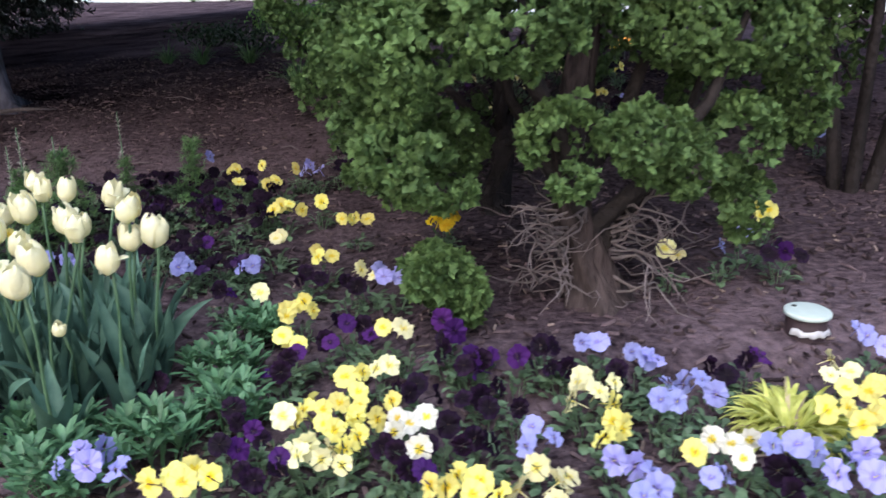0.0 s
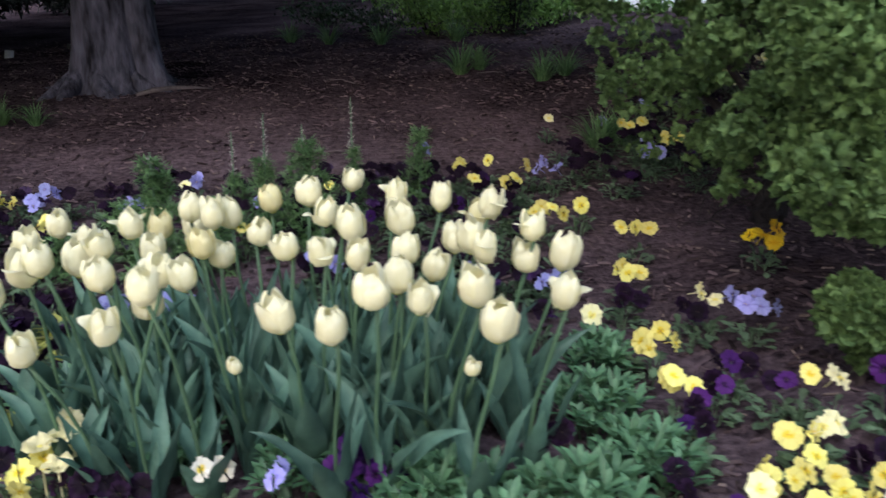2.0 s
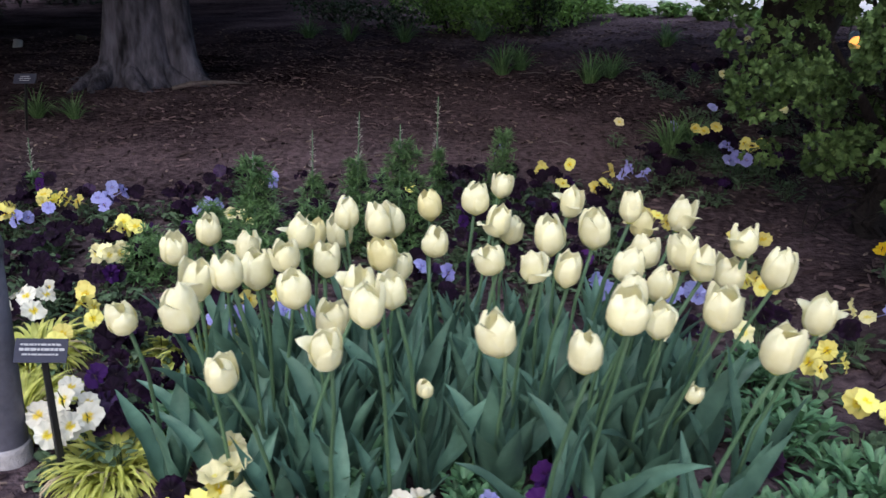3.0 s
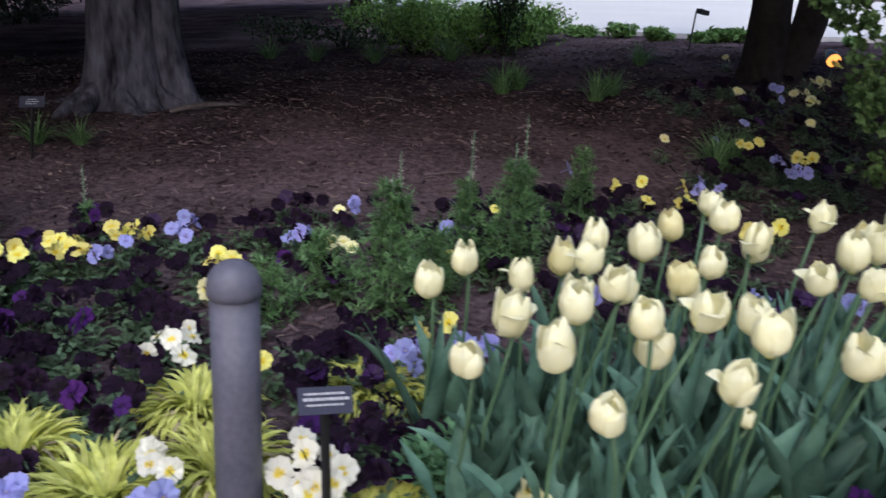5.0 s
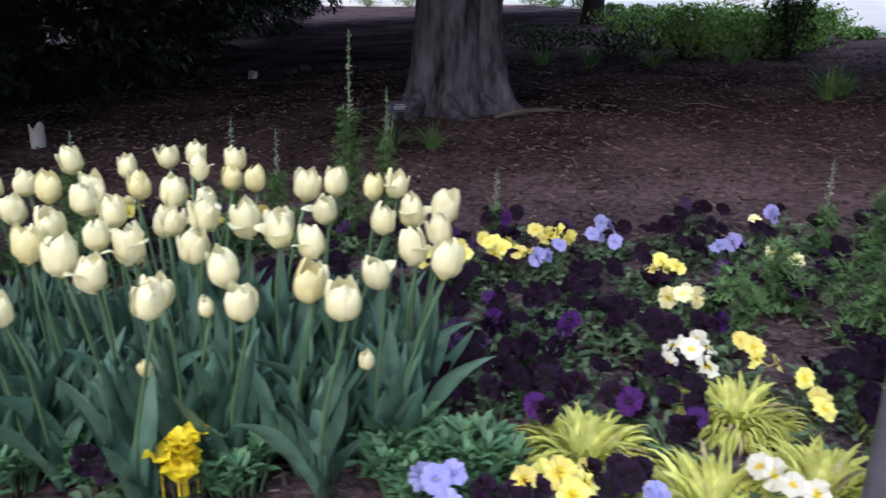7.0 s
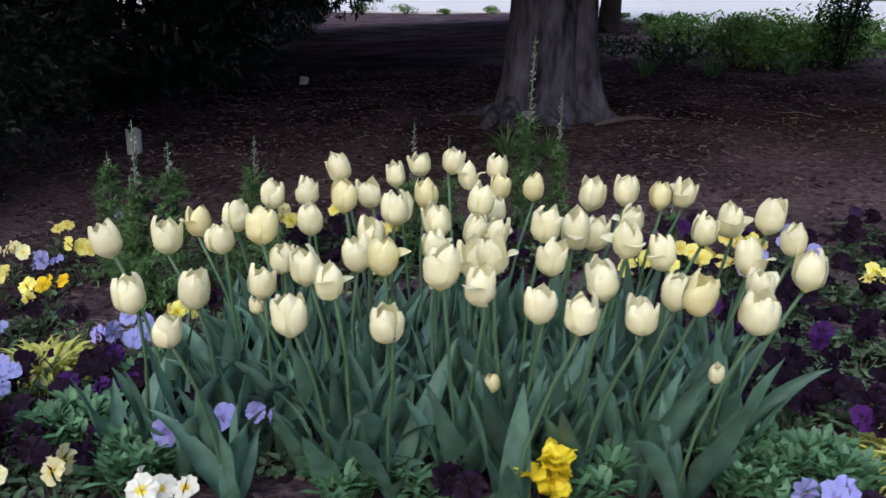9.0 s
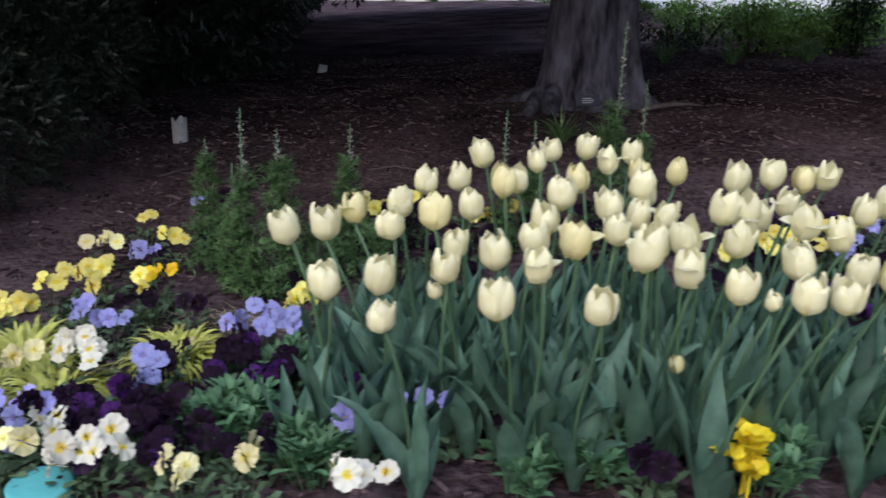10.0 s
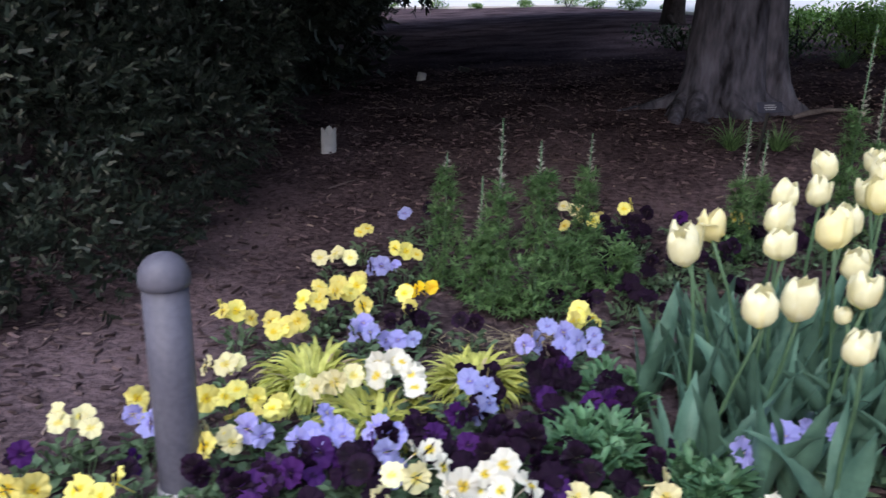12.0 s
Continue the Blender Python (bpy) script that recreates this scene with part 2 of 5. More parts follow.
def ground_z(x, y):
    u = min(max((y - 3.2) / 3.4, 0), 1)
    amp = 0.2 + (0.02 if x > -4 else 0.035) * min(max(x + 4, -2.5), 4) + 0.05 * min(max(x, 0), 2)
    return 0.119 + 0.04 * min(max(x, -14), 14) + amp * u * u * (3 - 2 * u) + mound(x, y)


def lump(x, y):
    return 0.022 * (noise.noise((x * 1.7, y * 1.7, 0.3))) + 0.012 * noise.noise((x * 6, y * 6, 1.7))


def at(x, y, up=0.0, turn=0.0, size=1.0, tall=None):
    return Matrix.Translation((x, y, ground_z(x, y) + lump(x, y) + up)) @ Matrix.Rotation(turn, 4, "Z") @ Matrix.Diagonal((size, size, tall or size, 1))


def blade(b, base, az, length, width, rise, droop, seg=6, fold=0.25, twist=0.0, tip=1.2, wave=0.0, shape="lance", start=0.35):
    """A leaf blade: rises at an angle, bends over, folded along its midrib."""
    p = Vector(base)
    ang = rise
    out = Vector((math.cos(az), math.sin(az), 0))
    side0 = Vector((-math.sin(az), math.cos(az), 0))
    rows = []
    step = length / seg
    for i in range(seg + 1):
        t = i / seg
        if shape == "lance":
            w = width * (start + (1 - start) * math.sin(min(t / 0.45, 1) * math.pi / 2)) * (1 - max(0, (t - 0.45) / 0.55) ** tip)
        elif shape == "spoon":
            w = width * (0.25 + 0.75 * math.sin(min(t / 0.68, 1) * math.pi / 2) ** 2) * (1 - max(0, (t - 0.68) / 0.32) ** 2.2)
        else:
            w = width * (1 - t ** 2.5)
        w = max(w, width * 0.03) / 2
        d = out * math.cos(ang) + Vector((0, 0, 1)) * math.sin(ang)
        nrm = Vector((0, 0, 1)) * math.cos(ang) - out * math.sin(ang)
        s = side0 * math.cos(twist * t) + nrm * math.sin(twist * t)
        up = nrm * math.cos(twist * t) - side0 * math.sin(twist * t)
        wv = wave * math.sin(t * 9 + az * 3)
        rows.append([tuple(p - s * w + up * (w * fold + wv * w)), tuple(p), tuple(p + s * w + up * (w * fold - wv * w))])
        p = p + d * step
        ang -= droop / seg * (0.4 + 1.2 * t)
    b.grid(rows)


# ---- ground and paths ----
def axis(points):
    return [a + (b - a) * i / n for a, b, n in points for i in range(n)] + [points[-1][1]]


def ground():
    b = Build()
    xs = axis([(-600, -60, 6), (-60, -12, 10), (-12, -8, 16), (-8, 3, 150), (3, 8, 20), (8, 60, 10), (60, 600, 6)])
    ys = axis([(-600, -40, 5), (-40, -3, 8), (-3, 1.2, 12), (1.2, 8, 120), (8, 14, 30), (14, 60, 12), (60, 900, 6)])
    b.grid([[(x, y, ground_z(x, y) + (lump(x, y) if -12 < x < 8 and 1 < y < 20 else 0)) for x in xs] for y in ys])
    tagged(new("ground", b.mesh("ground", MULCH)), "dark brown bark mulch of the flower bed", "ground", kind="structure")


def slab(name, edge_near, edge_far, thick, mat, label):
    b = Build()
    n = len(edge_near)
    top = [(x, y, ground_z(x, y) + thick) for x, y in edge_near] + [(x, y, ground_z(x, y) + thick) for x, y in edge_far]
    bot = [(x, y, z - thick - 0.05) for x, y, z in top]
    faces = [(i, i + 1, n + i + 1, n + i) for i in range(n - 1)] + [(2 * n + i, 2 * n + i + 1, i + 1, i) for i in range(n - 1)]
    b.add(top + bot, faces)
    tagged(new(name, b.mesh(name, mat, False)), label, "pavement", kind="structure")


ground()
EDGE = [(30, 7.0), (12, 9.2), (6, 10.3), (3.2, 10.9), (2.1, 11.3), (1.45, 12.1), (0.85, 13.6), (0.4, 16.4), (-0.6, 24.0), (-2.4, 32.0), (-8.0, 37.0), (-14, 41), (-30, 48)]
slab("pavement", EDGE, [(x + (60 if x > 20 else 0), 95) for x, y in EDGE], 0.06, CONCRETE, "pale wide concrete walk beyond the bed")
slab("footpath", [(x, -2.6) for x in range(-16, 9, 2)], [(x, 1.12) for x in range(-16, 9, 2)], 0.03, PATH_STONE, "grey stone footpath along the flower bed")


def chips(name, count, mat, area, size, label, seed):
    r = random.Random(seed)
    b = Build()
    (x0, x1), (y0, y1) = area
    for _ in range(count):
        y = y0 + (y1 - y0) * r.random() ** 1.5
        x = r.uniform(x0, x1)
        a, t1, t2 = r.uniform(0, 6.28), r.uniform(-0.5, 0.5), r.uniform(-0.5, 0.5)
        ln, w, h = size * r.uniform(0.5, 1.9), size * r.uniform(0.18, 0.45), size * r.uniform(0.06, 0.16)
        m = at(x, y, 0.004 + h) @ Matrix.Rotation(a, 4, "Z") @ Matrix.Rotation(t1 * 0.7, 4, "X") @ Matrix.Rotation(t2 * 0.7, 4, "Y")
        c = [(-ln / 2, -w / 2, -h), (ln / 2 * r.uniform(0.6, 1), -w / 2 * r.uniform(0.3, 1), -h), (ln / 2, w / 2, -h), (-ln / 2 * r.uniform(0.6, 1), w / 2 * r.uniform(0.3, 1), -h)]
        c += [(p[0] * 0.9, p[1] * 0.8, h) for p in c]
        b.add([tuple(m @ Vector(p)) for p in c], [(4, 5, 6, 7), (0, 1, 5, 4), (1, 2, 6, 5), (2, 3, 7, 6), (3, 0, 4, 7)])
    tagged(new(name, b.mesh(name, mat, False)), label, "mulch", kind="stuff")


chips("mulch_chips", 20000, CHIP, ((-8.5, 3.0), (1.25, 11.0)), 0.034, "dark loose bark chips lying on the bed", 3)
chips("pale_chips", 3200, CHIP_PALE, ((-8.5, 3.0), (1.25, 12.0)), 0.024, "pale splinters and dry bits among the mulch", 4)


# ---- trees ----
def tree(name, x, y, r0, height, flare, roots, mat, label, seed, lean=(0.0, 0.0), crown_at=3.4, crown_r=3.0, leaves=2600, back=0.0, aside=0.0):
    r = random.Random(seed)
    top = thing(name, at(x, y, -0.03), label, "tree")
    b = Build()
    n = 30
    pts, rad = [], []
    for i in range(n):
        z = height * (i / (n - 1)) ** 1.7
        pts.append((lean[0] * z, lean[1] * z, z - 0.05))
        rad.append(r0 * (1 - 0.06 * z) * (1 + flare * math.exp(-z / 0.16)))
    dirs = [(a, s) for a, s in roots]

    def wob(i, th):
        z = pts[i][2]
        k = 1 + 0.03 * math.sin(5 * th + 1.3) + 0.045 * noise.noise((math.cos(th) * 2, math.sin(th) * 2, z * 1.5)) + 0.035 * noise.noise((math.cos(th) * 6, math.sin(th) * 6, z * 2.2))
        for a, s in dirs:
            d = math.cos(th - a)
            k += s * max(d, 0) ** 10 * math.exp(-z / 0.22)
            k += 0.07 * max(d, 0) ** 8 * math.exp(-z / 1.2)
        return k
    b.tube(pts, rad, 60, wob)
    part("trunk", b.mesh("trunk", mat), top)
    for a, s in dirs:
        rb = Build()
        ln = r0 * (1.3 + s * 1.5)
        rp = [(math.cos(a + 0.12 * k) * (r0 * 0.9 + ln * k / 6), math.sin(a + 0.12 * k) * (r0 * 0.9 + ln * k / 6), 0.16 * (1 - k / 6) ** 2 + 0.0 - 0.02 * k / 6) for k in range(7)]
        rb.tube(rp, [r0 * 0.34 * (1 - k / 7.5) for k in range(7)], 10)
        part("root", rb.mesh("root", mat), top)
    for k in range(6):
        lb = Build()
        a = k * 1.05 + r.random() * 0.5
        z0 = crown_at + 0.25 * k
        lp = [(lean[0] * z0 + math.cos(a) * crown_r * 0.75 * t, lean[1] * z0 + math.sin(a) * crown_r * 0.75 * t, z0 + 1.2 * t ** 0.8) for t in (0, 0.2, 0.45, 0.7, 1)]
        lb.tube(lp, [r0 * 0.38 * (1 - 0.8 * t) for t in (0, 0.2, 0.45, 0.7, 1)], 8)
        part("limb", lb.mesh("limb", mat), top)
    # crown above the view, its size and offsets chosen to shade the ground below
    cb = Build()
    centres = []
    for _ in range(150):
        a, d = r.uniform(0, 6.28), crown_r * math.sqrt(r.random())
        centres.append((d * math.cos(a) + aside, d * math.sin(a) + back, crown_at + r.uniform(0, 1.0 + 2.4 * (1 - d / crown_r))))
    for _ in range(leaves):
        c = r.choice(centres)
        p = Vector((c[0] + r.gauss(0, 0.45), c[1] + r.gauss(0, 0.45), max(c[2] + r.gauss(0, 0.32), crown_at - 0.25)))
        leaf_quad(cb, p, r, 0.3)
    part("shade_crown", cb.mesh("shade_crown", SHADE_CROWN), top, kind="stuff")
    return top


def leaf_quad(b, p, r, size):
    """A small pointed leaf, folded along its rib, at a random turn."""
    m = Euler((r.uniform(-1.1, 1.1), r.uniform(-1.1, 1.1), r.uniform(0, 6.28))).to_matrix()
    ln, w = size * r.uniform(0.7, 1.2), size * r.uniform(0.3, 0.5)
    pts = [(-ln / 2, 0, 0), (0, -w / 2, w * 0.2), (ln / 2, 0, 0), (0, w / 2, w * 0.2)]
    b.add([tuple(p + m @ Vector(q)) for q in pts], [(0, 1, 2), (0, 2, 3)])


# trunks stand in view; their unseen crowns are placed for the shade they cast
tree("broad_tree", -3.68, 7.0, 0.262, 6.0, 0.22, [(-0.75, 0.42), (-2.5, 0.26), (-1.65, 0.10), (0.4, 0.4), (2.1, 0.4), (3.4, 0.3)], BARK,
     "grey-barked tree trunk with flaring roots in the mulch", 11, (0.0, 0.0), 1.9, 4.8, 46000, 1.35, -2.9)
tree("twin_stem_tree", 1.20, 7.15, 0.15, 5.5, 0.35, [(-2.2, 0.3), (-0.6, 0.3), (1.5, 0.3)], BARK_DARK,
     "dark tree forking into stems near the ground", 12, (-0.04, 0.0), 2.15, 2.9, 24000, -1.7, -0.6)

tree("slim_tree", -1.6, 18.5, 0.21, 6.0, 0.25, [(-2.0, 0.3), (0.5, 0.3)], BARK_DARK,
     "dark slim tree far back near the walk", 13, (0.05, 0.0), 2.4, 5.0, 26000, 1.0, -3.0)


def second_stem():
    owner = bpy.data.objects["twin_stem_tree"]
    b = Build()
    b.tube([(0.10, 0.0, -0.02), (0.24, 0.0, 0.22), (0.33, 0.02, 0.5), (0.42, 0.04, 1.1), (0.8, 0.1, 3.0), (1.0, 0.2, 4.6)], [0.16, 0.145, 0.135, 0.125, 0.10, 0.06], 20, lambda i, th: 1 + 0.06 * math.sin(4 * th + i))
    part("stem", b.mesh("stem", BARK_DARK), owner)


def trunk_ridge():
    """The thick dark rib on the far side of the trunk's groove, running down into a root."""
    owner = bpy.data.objects["broad_tree"]
    b = Build()
    pts = [(0.22, -0.02, 4.0), (0.215, -0.03, 2.0), (0.22, -0.04, 1.2), (0.235, -0.05, 0.7), (0.27, -0.07, 0.42), (0.33, -0.10, 0.22), (0.42, -0.15, 0.09), (0.55, -0.22, 0.02), (0.68, -0.28, -0.04)]
    b.tube(pts, [0.10, 0.125, 0.13, 0.13, 0.125, 0.11, 0.085, 0.06, 0.03], 26, lambda i, th: 1 + 0.07 * math.sin(3 * th + i * 0.5) + 0.04 * math.sin(8 * th + i))
    part("buttress", b.mesh("buttress", BARK), owner, label="thick rib of bark ending in a root")


second_stem()
trunk_ridge()


# ---- conifers: sprays of foliage over lobes ----
def fan(b, p, d, size, r, facing):
    """A curled fan of foliage with a deeply notched rim."""
    d = d.normalized()
    side = d.cross(facing * 1.0 + Vector((r.uniform(-1, 1), r.uniform(-1, 1), r.uniform(-0.6, 0.6))))
    if side.length < 1e-3:
        side = Vector((1, 0, 0))
    side.normalize()
    nrm = d.cross(side)
    ph, cup, wave = r.uniform(0, 6.28), r.uniform(0.15, 0.6), r.uniform(0.14, 0.32)
    verts, faces = [tuple(p)], []
    n = 7
    for t in (0.55, 1.0):
        for k in range(n):
            f = (k / (n - 1) - 0.5) * 2
            a = f * 1.3
            notch = 0.0 if t < 0.9 else (0.14 if k % 2 else -0.20)
            ln = size * t * (1 - 0.2 * f * f) * (1 + notch)
            q = p + (d * math.cos(a) + side * math.sin(a)) * ln
            q += nrm * size * (cup * (t * t * 0.5 + f * f * t * 0.6) + wave * t * math.sin(f * 5.5 + ph) + (0.08 * t if k % 2 else -0.05 * t))
            verts.append(tuple(q))
    for k in range(n - 1):
        faces.append((0, 1 + k, 2 + k))
        faces.append((1 + k, 1 + n + k, 2 + n + k, 2 + k))
    b.add(verts, faces)


def clump(b, p, d, size, r):
    """A cupped bunch of sprays, as arborvitae bears them."""
    d = d.normalized()
    for _ in range(5):
        e = (d * 0.55 + Vector((r.gauss(0, 0.6), r.gauss(0, 0.6), r.gauss(0.25, 0.5)))).normalized()
        fan(b, p + e * size * 0.3, e, size * r.uniform(0.55, 1.05), r, d)


def tuft(b, p, d, size, r, needles=6):
    """A shoot with short flat needles."""
    d = d.normalized()
    for k in range(needles):
        t = k / needles
        q = Vector((r.uniform(-1, 1), r.uniform(-1, 1), r.uniform(-1, 1)))
        s = d.cross(q)
        if s.length < 1e-3:
            continue
        s.normalize()
        u = (d * 0.7 + s * 0.8).normalized()
        w = u.cross(d).normalized() * size * 0.10
        base = p + d * size * t
        ln = size * 0.55
        b.add([tuple(base - w), tuple(base + w), tuple(base + u * ln + w * 0.6), tuple(base + u * ln - w * 0.6)], [(0, 1, 2, 3)])


def lobes(count, spec, size, r, maker, fill=0.25, face=None, gaps=0.0, lumps=1.0):
    """Foliage over a set of lobes (centre, radii), densest at their skin, hidden ones left out."""
    b = Build()
    vol = [rx * ry + ry * rz + rx * rz for _, (rx, ry, rz) in spec]
    tot = sum(vol)
    for (c, rad), vo in zip(spec, vol):
        for _ in range(int(count * vo / tot)):
            u = Vector((r.gauss(0, 1), r.gauss(0, 1), r.gauss(0, 1))).normalized()
            if face and u.dot(face) < -0.35 and r.random() < 0.75:
                continue
            k = 1.0 + r.gauss(0, 0.05) if r.random() > fill else r.uniform(0.45, 0.95)
            k += lumps * (0.13 * noise.noise(Vector(c) + u * 2.6) + 0.08 * noise.noise(Vector(c) * 2 + u * 6))
            p = Vector((c[0] + u.x * rad[0] * k, c[1] + u.y * rad[1] * k, c[2] + u.z * rad[2] * k))
            if any(sum(((p[i] - c2[i]) / r2[i]) ** 2 for i in range(3)) < 0.6 for c2, r2 in spec if c2 is not c):
                continue
            if p.z < ground_z(p.x, p.y) + 0.01:
                continue
            if gaps and noise.noise(p * gaps) + 0.5 * noise.noise(p * gaps * 2.3) < -0.12 and k > 0.8:
                continue
            d = u + Vector((r.gauss(0, 0.35), r.gauss(0, 0.35), 0.25 + r.gauss(0, 0.3)))
            maker(b, p, d, size * r.uniform(0.7, 1.3), r)
    return b


def local(b, origin):
    b.v = [(x - origin[0], y - origin[1], z - origin[2]) for x, y, z in b.v]
    return b


def bare_twigs(top, count, r, spread, low, high, mat):
    """Crooked dead twigs round a trunk, each forking once."""
    for k in range(count):
        b = Build()
        sgn = -1 if k % 3 else 1
        a = (math.pi if sgn < 0 else 0) + r.gauss(0.0, 0.4)
        p = Vector((0.05 * math.cos(a), 0.05 * math.sin(a), r.uniform(low, high)))
        d = Vector((math.cos(a), math.sin(a) - 0.05, r.uniform(-0.25, 0.3)))
        pts = [tuple(p)]
        fork = r.randrange(3, 6)
        for i in range(8):
            d = (d + Vector((r.gauss(0, 0.55), r.gauss(0, 0.45), r.gauss(0.02, 0.5)))).normalized()
            p = p + d * r.uniform(0.6, 1.15) * spread / 8
            p.z = max(p.z, 0.02)
            pts.append(tuple(p))
            if i == fork:
                e, w = d.copy(), p.copy()
                side = [tuple(w)]
                for _ in range(4):
                    e = (e + Vector((r.gauss(0, 0.9), r.gauss(0, 0.6), r.gauss(0.1, 0.8)))).normalized()
                    w = w + e * spread / 10
                    w.z = max(w.z, 0.02)
                    side.append(tuple(w))
                b.tube(side, [0.0032, 0.0028, 0.0022, 0.0016, 0.001], 5)
        b.tube(pts, [0.0065, 0.0056, 0.005, 0.0044, 0.0038, 0.0032, 0.0026, 0.0019, 0.001], 5)
        part("bare_twig", b.mesh("bare_twig", mat), top)


def arborvitae():
    x, y = 0.585, 2.56
    z = ground_z(x, y)
    o = (x, y, z)
    top = thing("arborvitae", Matrix.Translation(o), "green arborvitae bush with bare twigs under its skirt", "bush")
    r = random.Random(31)
    spec = [((0.01, 2.43, 0.79), (0.165, 0.17, 0.15)), ((0.09, 2.41, 0.685), (0.09, 0.10, 0.05)), ((-0.03, 2.46, 1.07), (0.18, 0.20, 0.14)), ((0.43, 2.36, 0.84), (0.105, 0.12, 0.10)), ((0.68, 2.38, 0.83), (0.12, 0.14, 0.095)), ((0.82, 2.40, 0.76), (0.09, 0.12, 0.085)),
            ((1.0, 2.47, 0.80), (0.085, 0.12, 0.13)), ((1.03, 2.47, 0.60), (0.08, 0.09, 0.09)), ((0.28, 2.40, 1.17), (0.19, 0.20, 0.13)), ((0.60, 2.50, 1.20), (0.10, 0.15, 0.10)), ((0.92, 2.57, 1.15), (0.25, 0.20, 0.13)), ((1.34, 2.87, 1.0), (0.11, 0.18, 0.25)),
            ((-0.16, 2.72, 0.82), (0.10, 0.14, 0.16)), ((-0.14, 2.82, 1.05), (0.17, 0.20, 0.17)), ((0.44, 2.31, 0.735), (0.06, 0.07, 0.05)), ((0.12, 2.85, 0.72), (0.12, 0.12, 0.11)),
            ((0.66, 2.72, 1.55), (0.60, 0.48, 0.28)), ((0.10, 2.75, 1.45), (0.34, 0.34, 0.26)), ((1.2, 2.85, 1.45), (0.34, 0.32, 0.28)), ((0.62, 2.8, 2.0), (0.50, 0.45, 0.55)), ((1.08, 2.98, 0.92), (0.14, 0.14, 0.14))]
    b = local(lobes(16000, spec, 0.0285, r, clump, 0.10, Vector((-0.35, -0.9, 0.1)), 6.0, 1.0), o)
    part("foliage", b.mesh("foliage", THUJA), top, kind="stuff")
    b = Build()
    b.tube([(0.01, 0, -0.06), (0.0, 0, 0.03), (-0.03, 0, 0.14), (-0.075, 0.02, 0.30), (-0.10, 0.05, 0.55), (-0.03, 0.1, 1.0), (0.02, 0.15, 1.7)], [0.15, 0.098, 0.074, 0.064, 0.055, 0.04, 0.02], 22, lambda i, th: 1 + 0.16 * math.sin(5 * th + i * 0.5) + 0.07 * math.sin(9 * th + i))
    part("trunk", b.mesh("trunk", BARK_THUJA), top)
    for a, h in ((2.6, 0.2), (0.4, 0.12), (-0.4, 0.22), (-2.4, 0.3), (1.6, 0.35), (0.9, 0.4), (3.0, 0.4)):
        b = Build()
        b.tube([(-0.03 - 0.1 * h, 0, h), (0.14 * math.cos(a), 0.12 * math.sin(a), h + 0.2), (0.32 * math.cos(a), 0.26 * math.sin(a), h + 0.46), (0.45 * math.cos(a), 0.34 * math.sin(a), h + 0.85)], [0.034, 0.026, 0.018, 0.007], 9, lambda i, th: 1 + 0.12 * math.sin(4 * th + i))
        part("limb", b.mesh("limb", BARK_DARK), top)
    bare_twigs(top, 58, r, 0.42, 0.05, 0.36, TWIG)


def rear_arborvitae():
    """A thinner neighbour behind, its dead lower branches showing."""
    x, y = 0.40, 3.92
    z = ground_z(x, y)
    o = (x, y, z)
    top = thing("rear_arborvitae", Matrix.Translation(o), "thin dark arborvitae with gaps and dead lower branches", "bush")
    r = random.Random(36)
    spec = [((-0.33, 3.42, 0.95), (0.15, 0.16, 0.21)), ((-0.25, 3.18, 0.85), (0.11, 0.12, 0.09)), ((-0.10, 3.25, 0.67), (0.12, 0.11, 0.09)), ((-0.46, 3.50, 1.22), (0.15, 0.18, 0.15)), ((-0.25, 3.60, 0.57), (0.07, 0.09, 0.05)),
            ((0.03, 3.97, 0.84), (0.15, 0.14, 0.09)), ((0.38, 4.0, 0.68), (0.12, 0.11, 0.06)), ((0.28, 4.15, 0.42), (0.08, 0.08, 0.05)), ((0.05, 3.65, 1.25), (0.28, 0.25, 0.18)), ((0.5, 3.95, 1.38), (0.30, 0.28, 0.22)),
            ((0.85, 4.1, 0.88), (0.14, 0.14, 0.12)), ((0.62, 3.9, 1.02), (0.10, 0.11, 0.08)), ((0.35, 3.9, 1.9), (0.45, 0.42, 0.5))]
    b = local(lobes(3600, spec, 0.0275, r, clump, 0.25, None, 5.0, 1.2), o)
    part("foliage", b.mesh("foliage", THUJA), top, kind="stuff")
    b = Build()
    b.tube([(0, 0, -0.06), (0, 0, 0.05), (0.03, 0, 0.3), (0.0, 0.02, 0.8), (0, 0, 1.9)], [0.11, 0.075, 0.055, 0.045, 0.02], 16, lambda i, th: 1 + 0.13 * math.sin(5 * th + i))
    part("trunk", b.mesh("trunk", BARK_DARK), top)
    for a, h in ((2.9, 0.25), (-2.5, 0.35), (-1.5, 0.4), (0.3, 0.3), (1.5, 0.5)):
        b = Build()
        b.tube([(0, 0, h), (0.25 * math.cos(a), 0.2 * math.sin(a), h + 0.22), (0.6 * math.cos(a), 0.5 * math.sin(a), h + 0.5)], [0.028, 0.02, 0.006], 8)
        part("limb", b.mesh("limb", BARK_DARK), top)
    bare_twigs(top, 50, r, 0.55, 0.06, 0.7, BARK_DARK)


